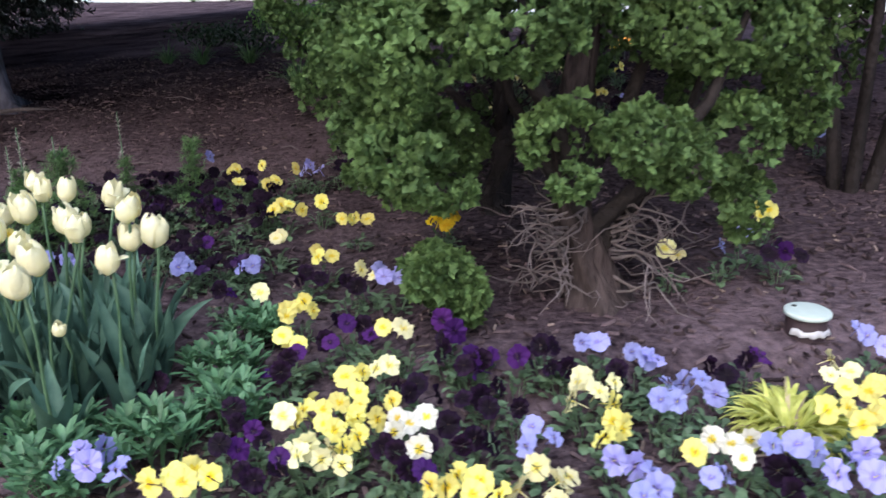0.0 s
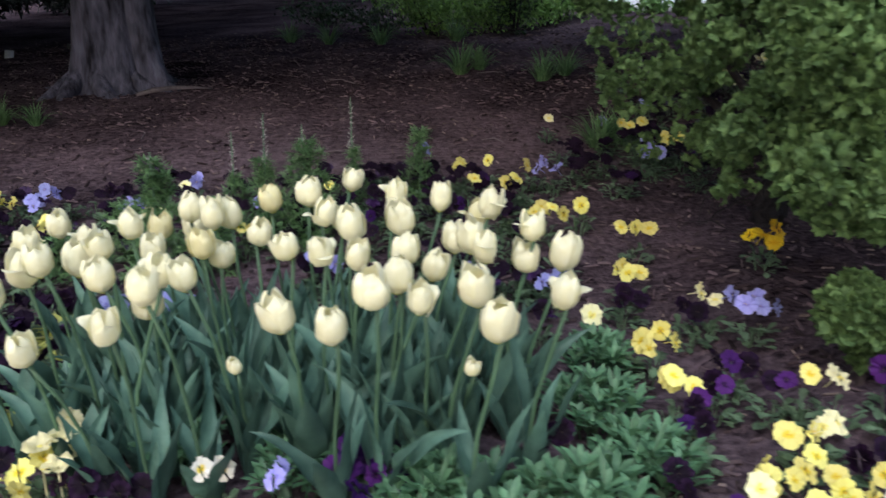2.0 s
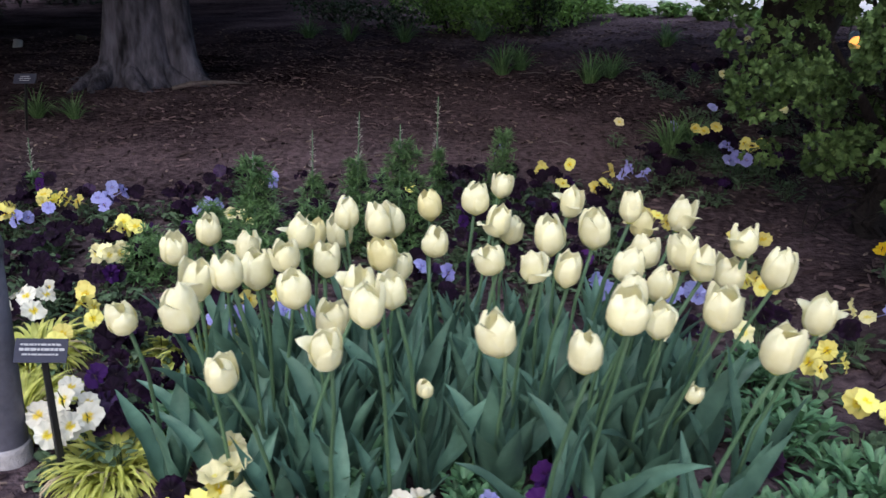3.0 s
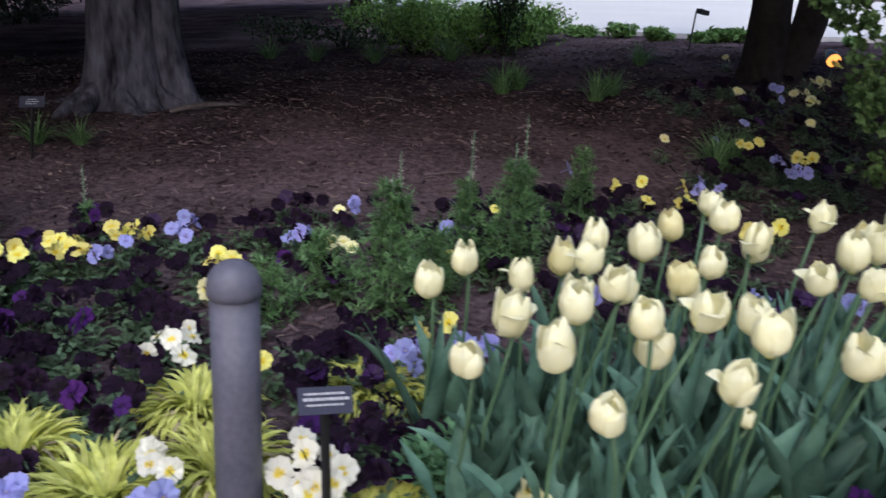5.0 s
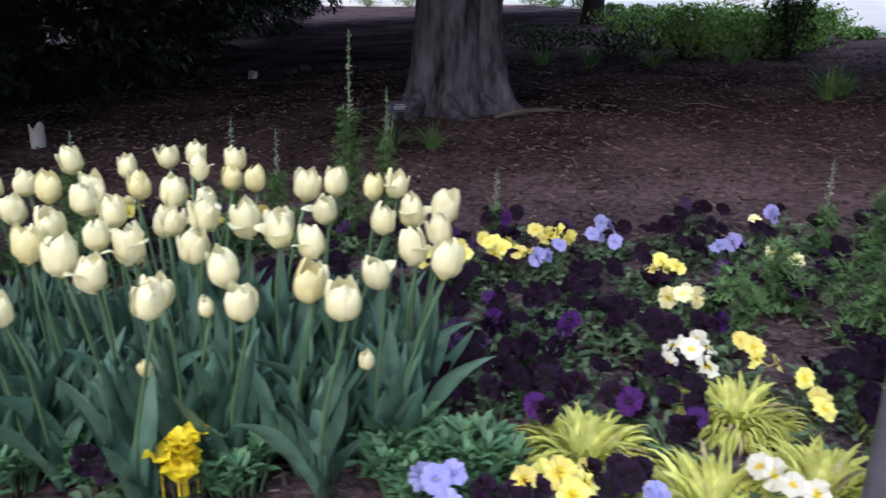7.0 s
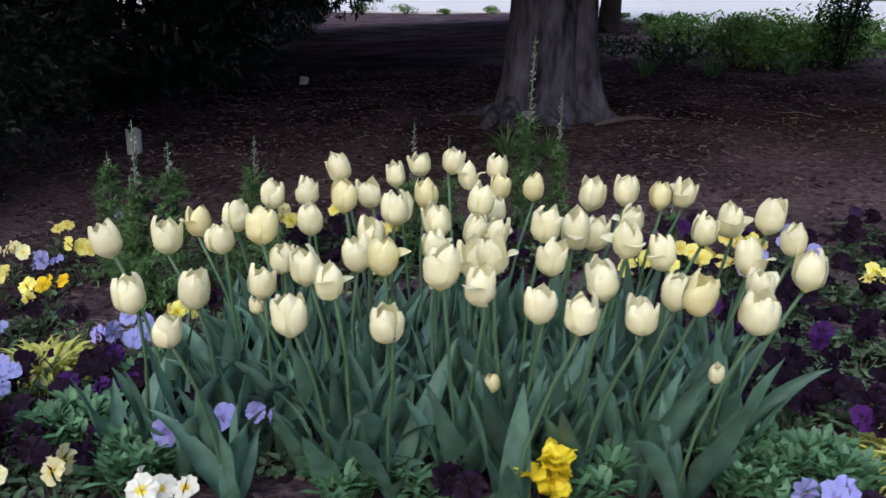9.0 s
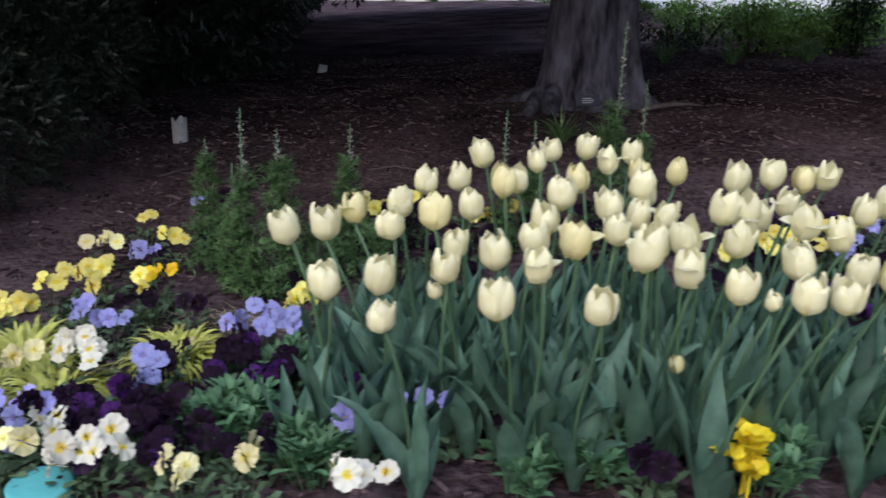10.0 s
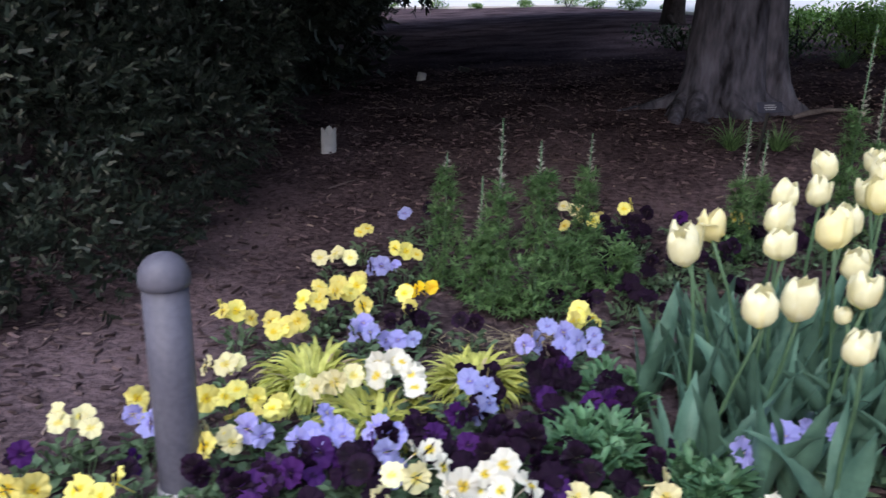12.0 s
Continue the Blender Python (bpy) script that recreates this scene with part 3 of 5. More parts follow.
def young_arborvitae():
    x, y = 0.10, 2.37
    z = ground_z(x, y)
    top = thing("young_arborvitae", Matrix.Translation((x, y, z)), "small rounded arborvitae shoot beside the bush", "bush")
    r = random.Random(32)
    b = local(lobes(640, [((0.065, y, 0.425), (0.085, 0.08, 0.07)), ((0.045, y, 0.46), (0.06, 0.06, 0.05)), ((0.13, y, 0.365), (0.07, 0.07, 0.075))], 0.028, r, clump, 0.12, None, 0.0, 0.8), (x, y, z))
    part("foliage", b.mesh("foliage", THUJA), top, kind="stuff")
    b = Build()
    b.tube([(0, 0, -0.03), (0, 0, 0.2)], [0.012, 0.006], 8)
    part("stem", b.mesh("stem", BARK_THUJA), top)


def back_conifer():
    x, y = 2.2, 4.0
    z = ground_z(x, y)
    o = (x, y, z)
    top = thing("back_conifer", Matrix.Translation(o), "dark conifer with several bare stems behind the bush", "bush")
    r = random.Random(33)
    for k in range(6):
        b = Build()
        a = k * 1.05
        b.tube([(0.09 * math.cos(a), 0.09 * math.sin(a), -0.04), (0.16 * math.cos(a), 0.16 * math.sin(a), 0.4), (0.30 * math.cos(a), 0.30 * math.sin(a), 1.0), (0.3 * math.cos(a), 0.3 * math.sin(a), 1.9)], [0.036, 0.027, 0.02, 0.01], 9, lambda i, th: 1 + 0.12 * math.sin(4 * th + i))
        part("stem", b.mesh("stem", BARK_DARK), top)
    for k in range(26):
        b = Build()
        a = r.uniform(0, 6.28)
        p = Vector((0.1 * math.cos(a), 0.1 * math.sin(a), r.uniform(0.2, 1.0)))
        d = Vector((math.cos(a), math.sin(a), 0.5))
        pts = [tuple(p)]
        for _ in range(6):
            d = (d + Vector((r.gauss(0, 0.3), r.gauss(0, 0.3), r.gauss(0.05, 0.3)))).normalized()
            p = p + d * 0.075
            pts.append(tuple(p))
        b.tube(pts, [0.007, 0.006, 0.005, 0.004, 0.0035, 0.003, 0.002], 5)
        part("bare_twig", b.mesh("bare_twig", BARK_DARK), top)
    spec = [((2.3, 4.1, 1.75), (0.7, 0.6, 0.55)), ((1.8, 4.0, 1.35), (0.35, 0.35, 0.35)), ((2.8, 4.2, 1.3), (0.4, 0.4, 0.4)), ((2.2, 4.5, 1.2), (0.6, 0.3, 0.5)), ((2.3, 4.2, 2.4), (0.55, 0.5, 0.6))]
    b = local(lobes(1300, spec, 0.042, r, clump, 0.3), o)
    part("foliage", b.mesh("foliage", THUJA), top, kind="stuff")


def yew():
    x, y = -8.3, 5.2
    z = ground_z(x, y)
    o = (x, y, z)
    top = thing("yew_bush", Matrix.Translation(o), "very dark green dense yew bush reaching the mulch", "bush")
    r = random.Random(34)
    # the lobes centred 2.2 m up are unseen, added to shade the mulch
    spec = [((-7.75, 4.55, 0.75), (0.95, 0.95, 0.95)), ((-7.25, 4.75, 0.40), (0.72, 0.65, 0.60)), ((-8.6, 4.2, 0.7), (1.0, 0.9, 0.9)), ((-7.2, 5.6, 0.85), (0.75, 0.8, 1.0)), ((-7.9, 5.4, 1.6), (1.1, 1.1, 1.1)),
            ((-9.4, 5.0, 1.2), (1.2, 1.2, 1.4)), ((-7.15, 4.0, 0.16), (0.55, 0.5, 0.34)), ((-7.5, 3.9, 0.5), (0.75, 0.45, 0.7)), ((-7.9, 4.6, 2.2), (1.1, 1.0, 1.0)), ((-7.1, 5.2, 1.55), (0.6, 0.7, 0.7)), ((-7.5, 3.5, 2.2), (1.2, 1.0, 0.6)), ((-7.0, 3.80, 0.02), (0.36, 0.36, 0.28)), ((-7.45, 3.62, 0.20), (0.50, 0.36, 0.42))]
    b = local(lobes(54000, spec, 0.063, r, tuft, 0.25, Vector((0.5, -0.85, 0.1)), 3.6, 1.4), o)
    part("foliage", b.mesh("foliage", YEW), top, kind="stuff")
    for k in range(5):
        b = Build()
        a = k * 1.25
        b.tube([(0, 0, -0.05), (0.3 * math.cos(a), 0.3 * math.sin(a), 0.6), (0.6 * math.cos(a), 0.6 * math.sin(a), 1.5)], [0.09, 0.06, 0.02], 9)
        part("stem", b.mesh("stem", BARK_DARK), top)
    x, y = -8.4, 9.6
    z = ground_z(x, y)
    o = (x, y, z)
    top = thing("dark_conifer", Matrix.Translation(o), "dark conifer with hanging branches at the back", "bush")
    # high lobes and the last four boughs are unseen, added to darken the ground
    spec = [((-8.2, 8.6, 1.0), (1.3, 1.1, 1.3)), ((-7.85, 9.9, 0.8), (1.25, 1.2, 1.1)), ((-7.9, 11.6, 1.4), (1.25, 1.3, 1.2)), ((-8.1, 13.6, 1.5), (1.35, 1.4, 1.15)), ((-8.4, 15.6, 1.6), (1.4, 1.3, 1.2)), ((-8.4, 9.5, 3.2), (2.2, 2.2, 1.8)), ((-8.6, 7.2, 0.9), (1.3, 1.0, 1.2)), ((-7.9, 7.6, 2.5), (1.5, 1.5, 1.1)), ((-10.2, 8.5, 1.5), (1.5, 1.5, 1.7)), ((-11.5, 11.0, 2.2), (2.2, 2.0, 2.6)), ((-7.3, 12.4, 3.0), (2.2, 2.4, 1.3)), ((-8.2, 15.5, 3.2), (2.4, 2.2, 1.6)), ((-6.6, 9.6, 2.9), (1.3, 1.8, 0.9)), ((-7.3, 14.2, 1.5), (0.9, 0.9, 0.8)), ((-6.75, 16.2, 1.7), (1.0, 0.9, 1.0)), ((-9.5, 13.0, 1.2), (1.6, 1.6, 1.4)), ((-8.9, 20.0, 1.6), (1.6, 1.5, 1.7)), ((-8.6, 20.5, 3.2), (1.9, 1.8, 1.2)), ((-8.6, 17.8, 1.5), (1.4, 1.5, 1.5)), ((-5.0, 13.5, 3.8), (2.4, 2.4, 0.9)), ((-6.3, 7.6, 1.85), (1.4, 1.7, 0.4)), ((-5.6, 10.4, 1.95), (1.7, 1.9, 0.4)), ((-5.2, 13.2, 2.1), (1.8, 1.8, 0.4))]
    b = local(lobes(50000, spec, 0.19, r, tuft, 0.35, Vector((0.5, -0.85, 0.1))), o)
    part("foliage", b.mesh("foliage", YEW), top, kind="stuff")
    b = Build()
    b.tube([(0, 0, -0.05), (0, 0, 1.5), (0, 0, 3.6)], [0.2, 0.15, 0.05], 12)
    part("trunk", b.mesh("trunk", BARK_DARK), top)


arborvitae()
rear_arborvitae()
young_arborvitae()
back_conifer()
yew()


# ---- leafy shrubs ----
def shrub(name, x, y, rx, ry, h, mat, label, seed, count=900, leaf=0.055, group=""):
    r = random.Random(seed)
    top = thing(name, at(x, y), label, "shrub", group)
    b = Build()
    cs = [(r.uniform(-rx, rx) * 0.7, r.uniform(-ry, ry) * 0.7, h * r.uniform(0.3, 0.8), r.uniform(0.25, 0.45)) for _ in range(14)]
    for _ in range(count):
        c = r.choice(cs)
        u = Vector((r.gauss(0, 1), r.gauss(0, 1), r.gauss(0, 1))).normalized()
        k = r.uniform(0.6, 1.08)
        p = Vector((c[0] + u.x * rx * c[3] * k * 1.6, c[1] + u.y * ry * c[3] * k * 1.6, max(0.02, c[2] + u.z * h * c[3] * k)))
        leaf_quad(b, p, r, leaf)
    part("foliage", b.mesh("foliage", mat), top, kind="stuff")
    for k in range(7):
        s = Build()
        a = k * 0.9 + r.random()
        s.tube([(0.02 * math.cos(a), 0.02 * math.sin(a), -0.03), (rx * 0.3 * math.cos(a), ry * 0.3 * math.sin(a), h * 0.4), (rx * 0.6 * math.cos(a), ry * 0.6 * math.sin(a), h * 0.8)], [0.014, 0.01, 0.004], 5)
        part("branch", s.mesh("branch", BARK_DARK), top)
    return top


r = random.Random(21)
for x, y, rx, ry, h in [(-1.3, 10.45, 0.55, 0.5, 0.5), (-0.55, 10.4, 0.6, 0.5, 0.52), (0.1, 10.95, 0.5, 0.5, 0.52), (-1.5, 11.7, 0.7, 0.6, 0.55), (-0.5, 11.7, 0.7, 0.6, 0.55), (0.4, 11.7, 0.4, 0.5, 0.5)]:
    shrub("leafy_shrub", x, y, rx, ry, h, SHRUB, "green leafy shrub at the back of the mulch", r.random(), 1500, 0.075, "shrubs at the back")
for x, y, h in ((-2.8, 12.2, 0.32), (-2.05, 11.1, 0.34)):
    shrub("low_shrub", x, y, 0.6, 0.5, h, SHRUB_DARK, "low dark sparse shrub at the back of the mulch", r.random(), 700, 0.07, "low dark shrubs")
shrub("conical_shrub", -0.35, 10.05, 0.24, 0.24, 1.0, SHRUB_DARK, "dark green dense conical shrub", 5, 1800, 0.06)
for k in range(30):
    t = k / 29 * (len(EDGE) - 4) + 1.2
    i = int(t)
    f = t - i
    x = EDGE[i][0] * (1 - f) + EDGE[i + 1][0] * f + r.uniform(-0.15, 0.15)
    y = EDGE[i][1] * (1 - f) + EDGE[i + 1][1] * f - r.uniform(0.35, 0.9)
    s = (r.uniform(0.10, 0.19) if y < 15 else r.uniform(0.16, 0.32)) * (1 + max(0, y - 14) * 0.03)
    shrub("edging_plant", x, y, s, s, s * 0.85, SHRUB_PALE, "low light green edging plant by the walk", r.random(), 330, 0.10, "edging plants")


# ---- bollards ----
def bollard(x, y, label, lean=0.0):
    top = thing("bollard", at(x, y, 0.0) @ Matrix.Rotation(lean, 4, "Y"), label, "bollard", "bollards at the bed")
    r0 = 0.0492
    b = Build()
    zs = [-0.03, 0.05, 0.06, 0.3, 0.545]
    b.tube([(0, 0, z) for z in zs], [r0, r0, r0, r0, r0], 40)
    part("post", b.mesh("post", POST), top)
    b = Build()
    zs, rs = [0.534, 0.537, 0.546], [r0 + 0.001, r0 + 0.005, r0 + 0.0058]
    for k in range(9):
        a = k / 8 * math.pi / 2 * 0.985
        zs.append(0.550 + 0.058 * math.sin(a))
        rs.append((r0 + 0.0056) * math.cos(a) ** 0.92 + 0.0004)
    b.tube([(0, 0, z) for z in zs], rs, 40)
    part("cap", b.mesh("cap", POST), top, label="domed grey metal cap")
    b = Build()
    b.tube([(0, 0, -0.03), (0, 0, 0.036), (0, 0, 0.047), (0, 0, 0.05)], [r0 + 0.006, r0 + 0.006, r0 + 0.004, r0 + 0.0005], 40)
    part("base_ring", b.mesh("base_ring", POST_BASE), top, label="scuffed pale base ring")


bollard(-2.492, 2.30, "grey painted metal bollard with a domed cap among pansies")
bollard(-6.072, 2.54, "grey painted metal bollard with a domed cap at the bed's end", 0.0)


# ---- plant signs ----
def box(b, c, s, m=None):
    v = [(c[0] + dx * s[0] / 2, c[1] + dy * s[1] / 2, c[2] + dz * s[2] / 2) for dx in (-1, 1) for dy in (-1, 1) for dz in (-1, 1)]
    if m:
        v = [tuple(m @ Vector(p)) for p in v]
    b.add(v, [(0, 1, 3, 2), (4, 6, 7, 5), (0, 4, 5, 1), (2, 3, 7, 6), (0, 2, 6, 4), (1, 5, 7, 3)])


def plant_sign(x, y, h, w, turn, lines, label, stake_lean=0.0, roll=0.0):
    top = thing("plant_sign", at(x, y, 0.0, turn), label, "sign", "plant signs")
    b = Build()
    b.tube([(stake_lean * h, 0.004, -0.05), (stake_lean * h * 0.5, 0.003, h * 0.5), (0, 0.006, h)], [0.0095] * 3, 4)
    part("stake", b.mesh("stake", BLACK, False), top)
    b = Build()
    tilt = Matrix.Translation((0, -0.006, h)) @ Matrix.Rotation(roll, 4, "Y") @ Matrix.Rotation(radians(-38), 4, "X")
    box(b, (0, 0, 0), (w, 0.004, w * 0.5), tilt)
    plate = part("plate", b.mesh("plate", PLATE, False), top, label="dark plate with pale lettering")
    for z, f, t in lines:
        lb = Build()
        q = random.Random(int(z * 1000) + 7)
        px = -f * w / 2
        while px < f * w / 2 - 0.002:
            ww = q.uniform(0.004, 0.012)
            box(lb, (px + ww / 2, -0.0032, z * w), (ww, 0.0012, t * w), tilt)
            px += ww + 0.0018
        part("text_line", lb.mesh("text_line", INK, False), plate)


plant_sign(-2.314, 2.175, 0.372, 0.106, 0.22, [(0.12, 0.78, 0.04), (0.02, 0.82, 0.055), (-0.085, 0.70, 0.035)], "dark plant label on a black stake among white pansies", 0.03, 0.08)
plant_sign(-3.86, 5.46, 0.31, 0.13, 0.0, [(0.1, 0.4, 0.03), (0.0, 0.5, 0.035), (-0.1, 0.45, 0.03)], "dark plant label on a thin stake near the tree", -0.12, -0.05)


# ---- lamps and stakes ----
def spotlight(x, y, h, turn):
    top = thing("garden_spotlight", at(x, y, 0.0, turn), "small lit garden spotlight beside the dark tree", "lamp")
    b = Build()
    b.tube([(0, 0, -0.05), (0, 0, h)], [0.012, 0.012], 8)
    part("stake", b.mesh("stake", BLACK), top)
    b = Build()
    b.tube([(0, 0.09, h + 0.05), (0, 0.02, h + 0.03), (0, -0.06, h)], [0.035, 0.055, 0.06], 18, cap=False)
    part("housing", b.mesh("housing", BLACK), top)
    b = Build()
    b.tube([(0, -0.045, h + 0.004), (0, -0.052, h + 0.001)], [0.056, 0.056], 18)
    part("lens", b.mesh("lens", GLASS_WARM), top, label="warm glowing lens")


spotlight(1.80, 7.2, 0.15, -0.25)


def marker(x, y, h, turn):
    top = thing("stake_light", at(x, y, 0.0, turn), "thin black stake with a small dark head", "lamp", "stake lights")
    b = Build()
    b.tube([(-0.03, 0, -0.05), (0, 0, h)], [0.009, 0.009], 6)
    part("stake", b.mesh("stake", BLACK), top)
    b = Build()
    box(b, (0, 0, h), (0.11, 0.09, 0.05), Matrix.Rotation(0.2, 4, "Y"))
    part("head", b.mesh("head", BLACK, False), top)


marker(1.65, 9.6, 0.42, 0.2)
marker(2.25, 8.2, 0.5, -0.3)
marker(-5.61, 10.53, 0.05, 0.3)


# ---- pipe caps and bits ----
def cover():
    x, y = 1.17, 2.26
    top = thing("valve_cover", at(x, y, 0.0), "pale green round lid raised on a dark pipe in the mulch", "valve cover")
    r0 = 0.069
    b = Build()
    b.tube([(0, 0, -0.04), (0, 0, 0.055)], [r0 * 0.86, r0 * 0.86], 32)
    part("pipe", b.mesh("pipe", RIM_DARK), top, label="dark brown pipe")
    b = Build()
    b.tube([(0, 0, 0.052), (0, 0, 0.056), (0, 0, 0.064), (0, 0, 0.067), (0, 0, 0.068)], [r0 * 0.9, r0, r0, r0 * 0.95, r0 * 0.90], 40)
    part("lid", b.mesh("lid", LID), top, label="pale green plastic lid")
    b = Build()
    b.tube([(-0.028, 0.034, 0.066), (-0.028, 0.034, 0.0695)], [0.008, 0.008], 12)
    part("hole", b.mesh("hole", BLACK), top)
    b = Build()
    rows = []
    for k in range(15):
        a = -2.7 + k / 14 * 2.2
        rr = r0 * (0.88 + 0.05 * math.sin(k * 2.1))
        rows.append([(rr * math.cos(a), rr * math.sin(a), 0.002 + 0.004 * math.sin(k * 1.7)), (rr * 1.16 * math.cos(a), rr * 1.16 * math.sin(a), 0.006), (rr * 1.02 * math.cos(a), rr * 1.02 * math.sin(a), 0.022 + 0.004 * math.sin(k))])
    b.grid(rows)
    part("broken_rim", b.mesh("broken_rim", PALE_PIPE), top, label="broken pale collar round the pipe")


def teal_lid():
    top = thing("teal_lid", at(-5.48, 2.37, 0.0), "teal plastic lid lying in the front of the bed", "lid")
    b = Build()
    b.tube([(0, 0, 0.02), (0, 0, 0.055), (0, 0, 0.06), (0, 0, 0.061)], [0.07, 0.072, 0.068, 0.06], 36)
    part("disc", b.mesh("disc", TEAL), top)
    b = Build()
    b.tube([(0.035, 0.02, 0.058), (0.035, 0.02, 0.0625)], [0.007, 0.007], 12)
    part("hole", b.mesh("hole", BLACK), top)


def broken_pipe():
    top = thing("pipe_stub", at(-6.36, 6.10, -0.045, 0.35), "short pale broken plastic pipe standing in mulch", "pipe")
    b = Build()
    sides = 20
    rows = []
    for i, z in enumerate((-0.04, 0.06, 0.14, 0.185)):
        rows.append([(0.048 * math.cos(2 * math.pi * k / sides), 0.048 * math.sin(2 * math.pi * k / sides) - 0.02 * z, z * (1 if i < 3 else 1 - 0.14 * math.sin(k * 0.9 + 1))) for k in range(sides + 1)])
    b.grid(rows)
    b.grid([[(p[0] * 0.88, p[1] * 0.88, p[2]) for p in q] for q in rows[::-1]])
    part("wall", b.mesh("wall", PALE_PIPE), top)
    b = Build()
    b.tube([(-6.05, 9.9, ground_z(-6.05, 9.9) - 0.02), (-6.03, 9.9, ground_z(-6.05, 9.9) + 0.09)], [0.05, 0.047], 14)
    tagged(new("pale_stub", b.mesh("pale_stub", PALE_PIPE)), "small pale stub far back in the mulch", "pipe")


def fallen_stick():
    b = Build()
    z0 = ground_z(-3.1, 6.6) + 0.03
    pts = [(-3.34, 6.52, z0 - 0.02), (-3.22, 6.56, z0 + 0.01), (-3.08, 6.62, z0 + 0.022), (-2.95, 6.68, z0 + 0.016), (-2.84, 6.75, z0 + 0.002)]
    b.tube(pts, [0.014, 0.019, 0.016, 0.011, 0.006], 8)
    tagged(new("fallen_stick", b.mesh("fallen_stick", TWIG)), "pale bare stick lying on mulch by the roots", "stick")
    rr = random.Random(5)
    for _ in range(16):
        x, y, a, l = rr.uniform(-6.3, 1.0), rr.uniform(4.6, 7.5), rr.uniform(0, 3.1), rr.uniform(0.1, 0.3)
        b = Build()
        z = ground_z(x, y) + 0.012
        b.tube([(x, y, z), (x + l * 0.5 * math.cos(a), y + l * 0.5 * math.sin(a), z + 0.015), (x + l * math.cos(a + 0.2), y + l * math.sin(a + 0.2), ground_z(x, y) + 0.012)], [0.004, 0.0035, 0.002], 5)
        tagged(new("twig", b.mesh("twig", TWIG)), "thin dry twig lying on the mulch", "twig", "fallen twigs")


cover()
teal_lid()
broken_pipe()
fallen_stick()

# ---- where the plants stand: (x, y) or (x, y, flowers) ----
YELLOW_EAST = [
    (-0.97, 4.37, 2), (-0.82, 4.42, 1), (-0.63, 4.36, 1), (-0.73, 4.14, 2), (-0.89, 4.15, 1), (-0.6, 3.73, 5), (-0.44, 3.81, 1), (-0.26, 3.51, 4),
    (-0.37, 3.12, 4), (-0.39, 2.58, 5), (-0.39, 2.31, 3), (-0.1, 2.23, 1), (-0.17, 2.05, 3), (-0.28, 1.93, 5), (-0.14, 1.87, 5), (-0.19, 1.78, 4),
    (-0.54, 1.63, 5), (0.11, 1.54, 5), (0.49, 1.83, 1), (0.46, 1.69, 3), (0.61, 1.58, 1), (1.35, 3.05, 3), (0.02, 1.5, 1), (1.13, 1.83, 3),
    (1.04, 1.69, 5)]
YELLOW_FAR = [
    (-0.05, 4.93, 2), (0.04, 4.96, 1), (0.1, 4.64, 2), (0.16, 4.63, 1), (1.61, 6.83, 2), (1.2, 5.3, 2), (1.45, 5.9, 2), (0.9, 4.7, 2)]
YELLOW_MIDDLE = [
    (-3.49, 3.76, 1), (-3.41, 3.77, 2), (-3.28, 3.85, 5), (-3.19, 3.79, 2), (-3.04, 4.0, 4), (-2.65, 3.68, 2), (-2.55, 2.95, 3), (-2.59, 3.03, 1),
    (-2.48, 2.83, 1), (-2.51, 2.64, 2), (-3.12, 2.35, 6), (-3.1, 2.27, 2), (-1.83, 3.59, 2), (-1.57, 4.17, 1), (-1.95, 2.97, 1), (-2.03, 2.92, 1)]
YELLOW_WEST_BACK = [
    (-4.92, 4.3, 3), (-4.48, 4.16, 3), (-3.54, 3.76, 3), (-3.28, 3.85, 4), (-3.11, 3.97, 3), (-2.7, 3.69, 2)]
YELLOW_WEST = [
    (-5.88, 4.14, 2), (-5.68, 3.89, 3), (-5.63, 3.39, 2), (-6.18, 3.36, 4), (-5.87, 3.5, 6), (-5.8, 3.55, 2), (-5.93, 3.43, 3),
    (-5.76, 3.33, 1), (-5.96, 3.24, 4), (-6.02, 3.26, 2), (-6.05, 2.78, 2), (-5.99, 2.79, 2), (-5.93, 2.71, 4), (-5.89, 2.72, 2), (-6.25, 2.72, 2),
    (-6.2, 2.36, 4), (-6.36, 2.36, 4), (-6.01, 2.53, 1), (-5.07, 3.33, 4), (-5.05, 4.2, 1), (-4.76, 4.48, 2), (-4.31, 4.31, 2)]
YELLOW_FRONT = [
    (-1.92, 1.94, 4)]
YELLOW = YELLOW_FRONT + YELLOW_EAST + YELLOW_FAR + YELLOW_MIDDLE + YELLOW_WEST_BACK + YELLOW_WEST
GOLD = [(0.11, 3.18, 4), (-5.59, 3.49, 3)]
CREAM_EAST = [
    (-0.58, 3.3, 2), (-0.55, 2.75, 1), (-0.17, 2.82, 2), (-0.04, 2.21, 1), (0.43, 1.9, 5), (0.28, 1.51, 5), (-0.11, 2.1, 2), (-0.34, 1.85, 1),
    (0.86, 2.61, 2), (-0.26, 1.7, 4), (-0.21, 1.64, 2), (1.11, 1.96, 3)]
CREAM_FAR = [
    (0.41, 5.96, 3), (0.76, 5.86, 3), (0.79, 5.73, 3), (0.49, 5.24, 2), (1.08, 6.22, 2), (1.1, 6.1, 2), (-0.46, 5.06, 1), (1.2, 7.81, 2), (1.0, 4.6, 2)]
CREAM_MIDDLE = [
    (-2.66, 3.44, 5), (-2.25, 3.78, 3), (-2.25, 4.16, 1), (-1.89, 2.13, 2)]
CREAM_WEST = [
    (-5.94, 3.84, 4), (-6.09, 2.96, 3), (-6.34, 2.61, 4), (-6.4, 2.63, 1), (-5.78, 2.83, 5), (-5.0, 4.38, 4), (-5.99, 2.58, 3), (-5.57, 2.39, 3)]
CREAM_FRONT = [
    (-5.16, 2.34, 3), (-5.02, 2.37, 2)]
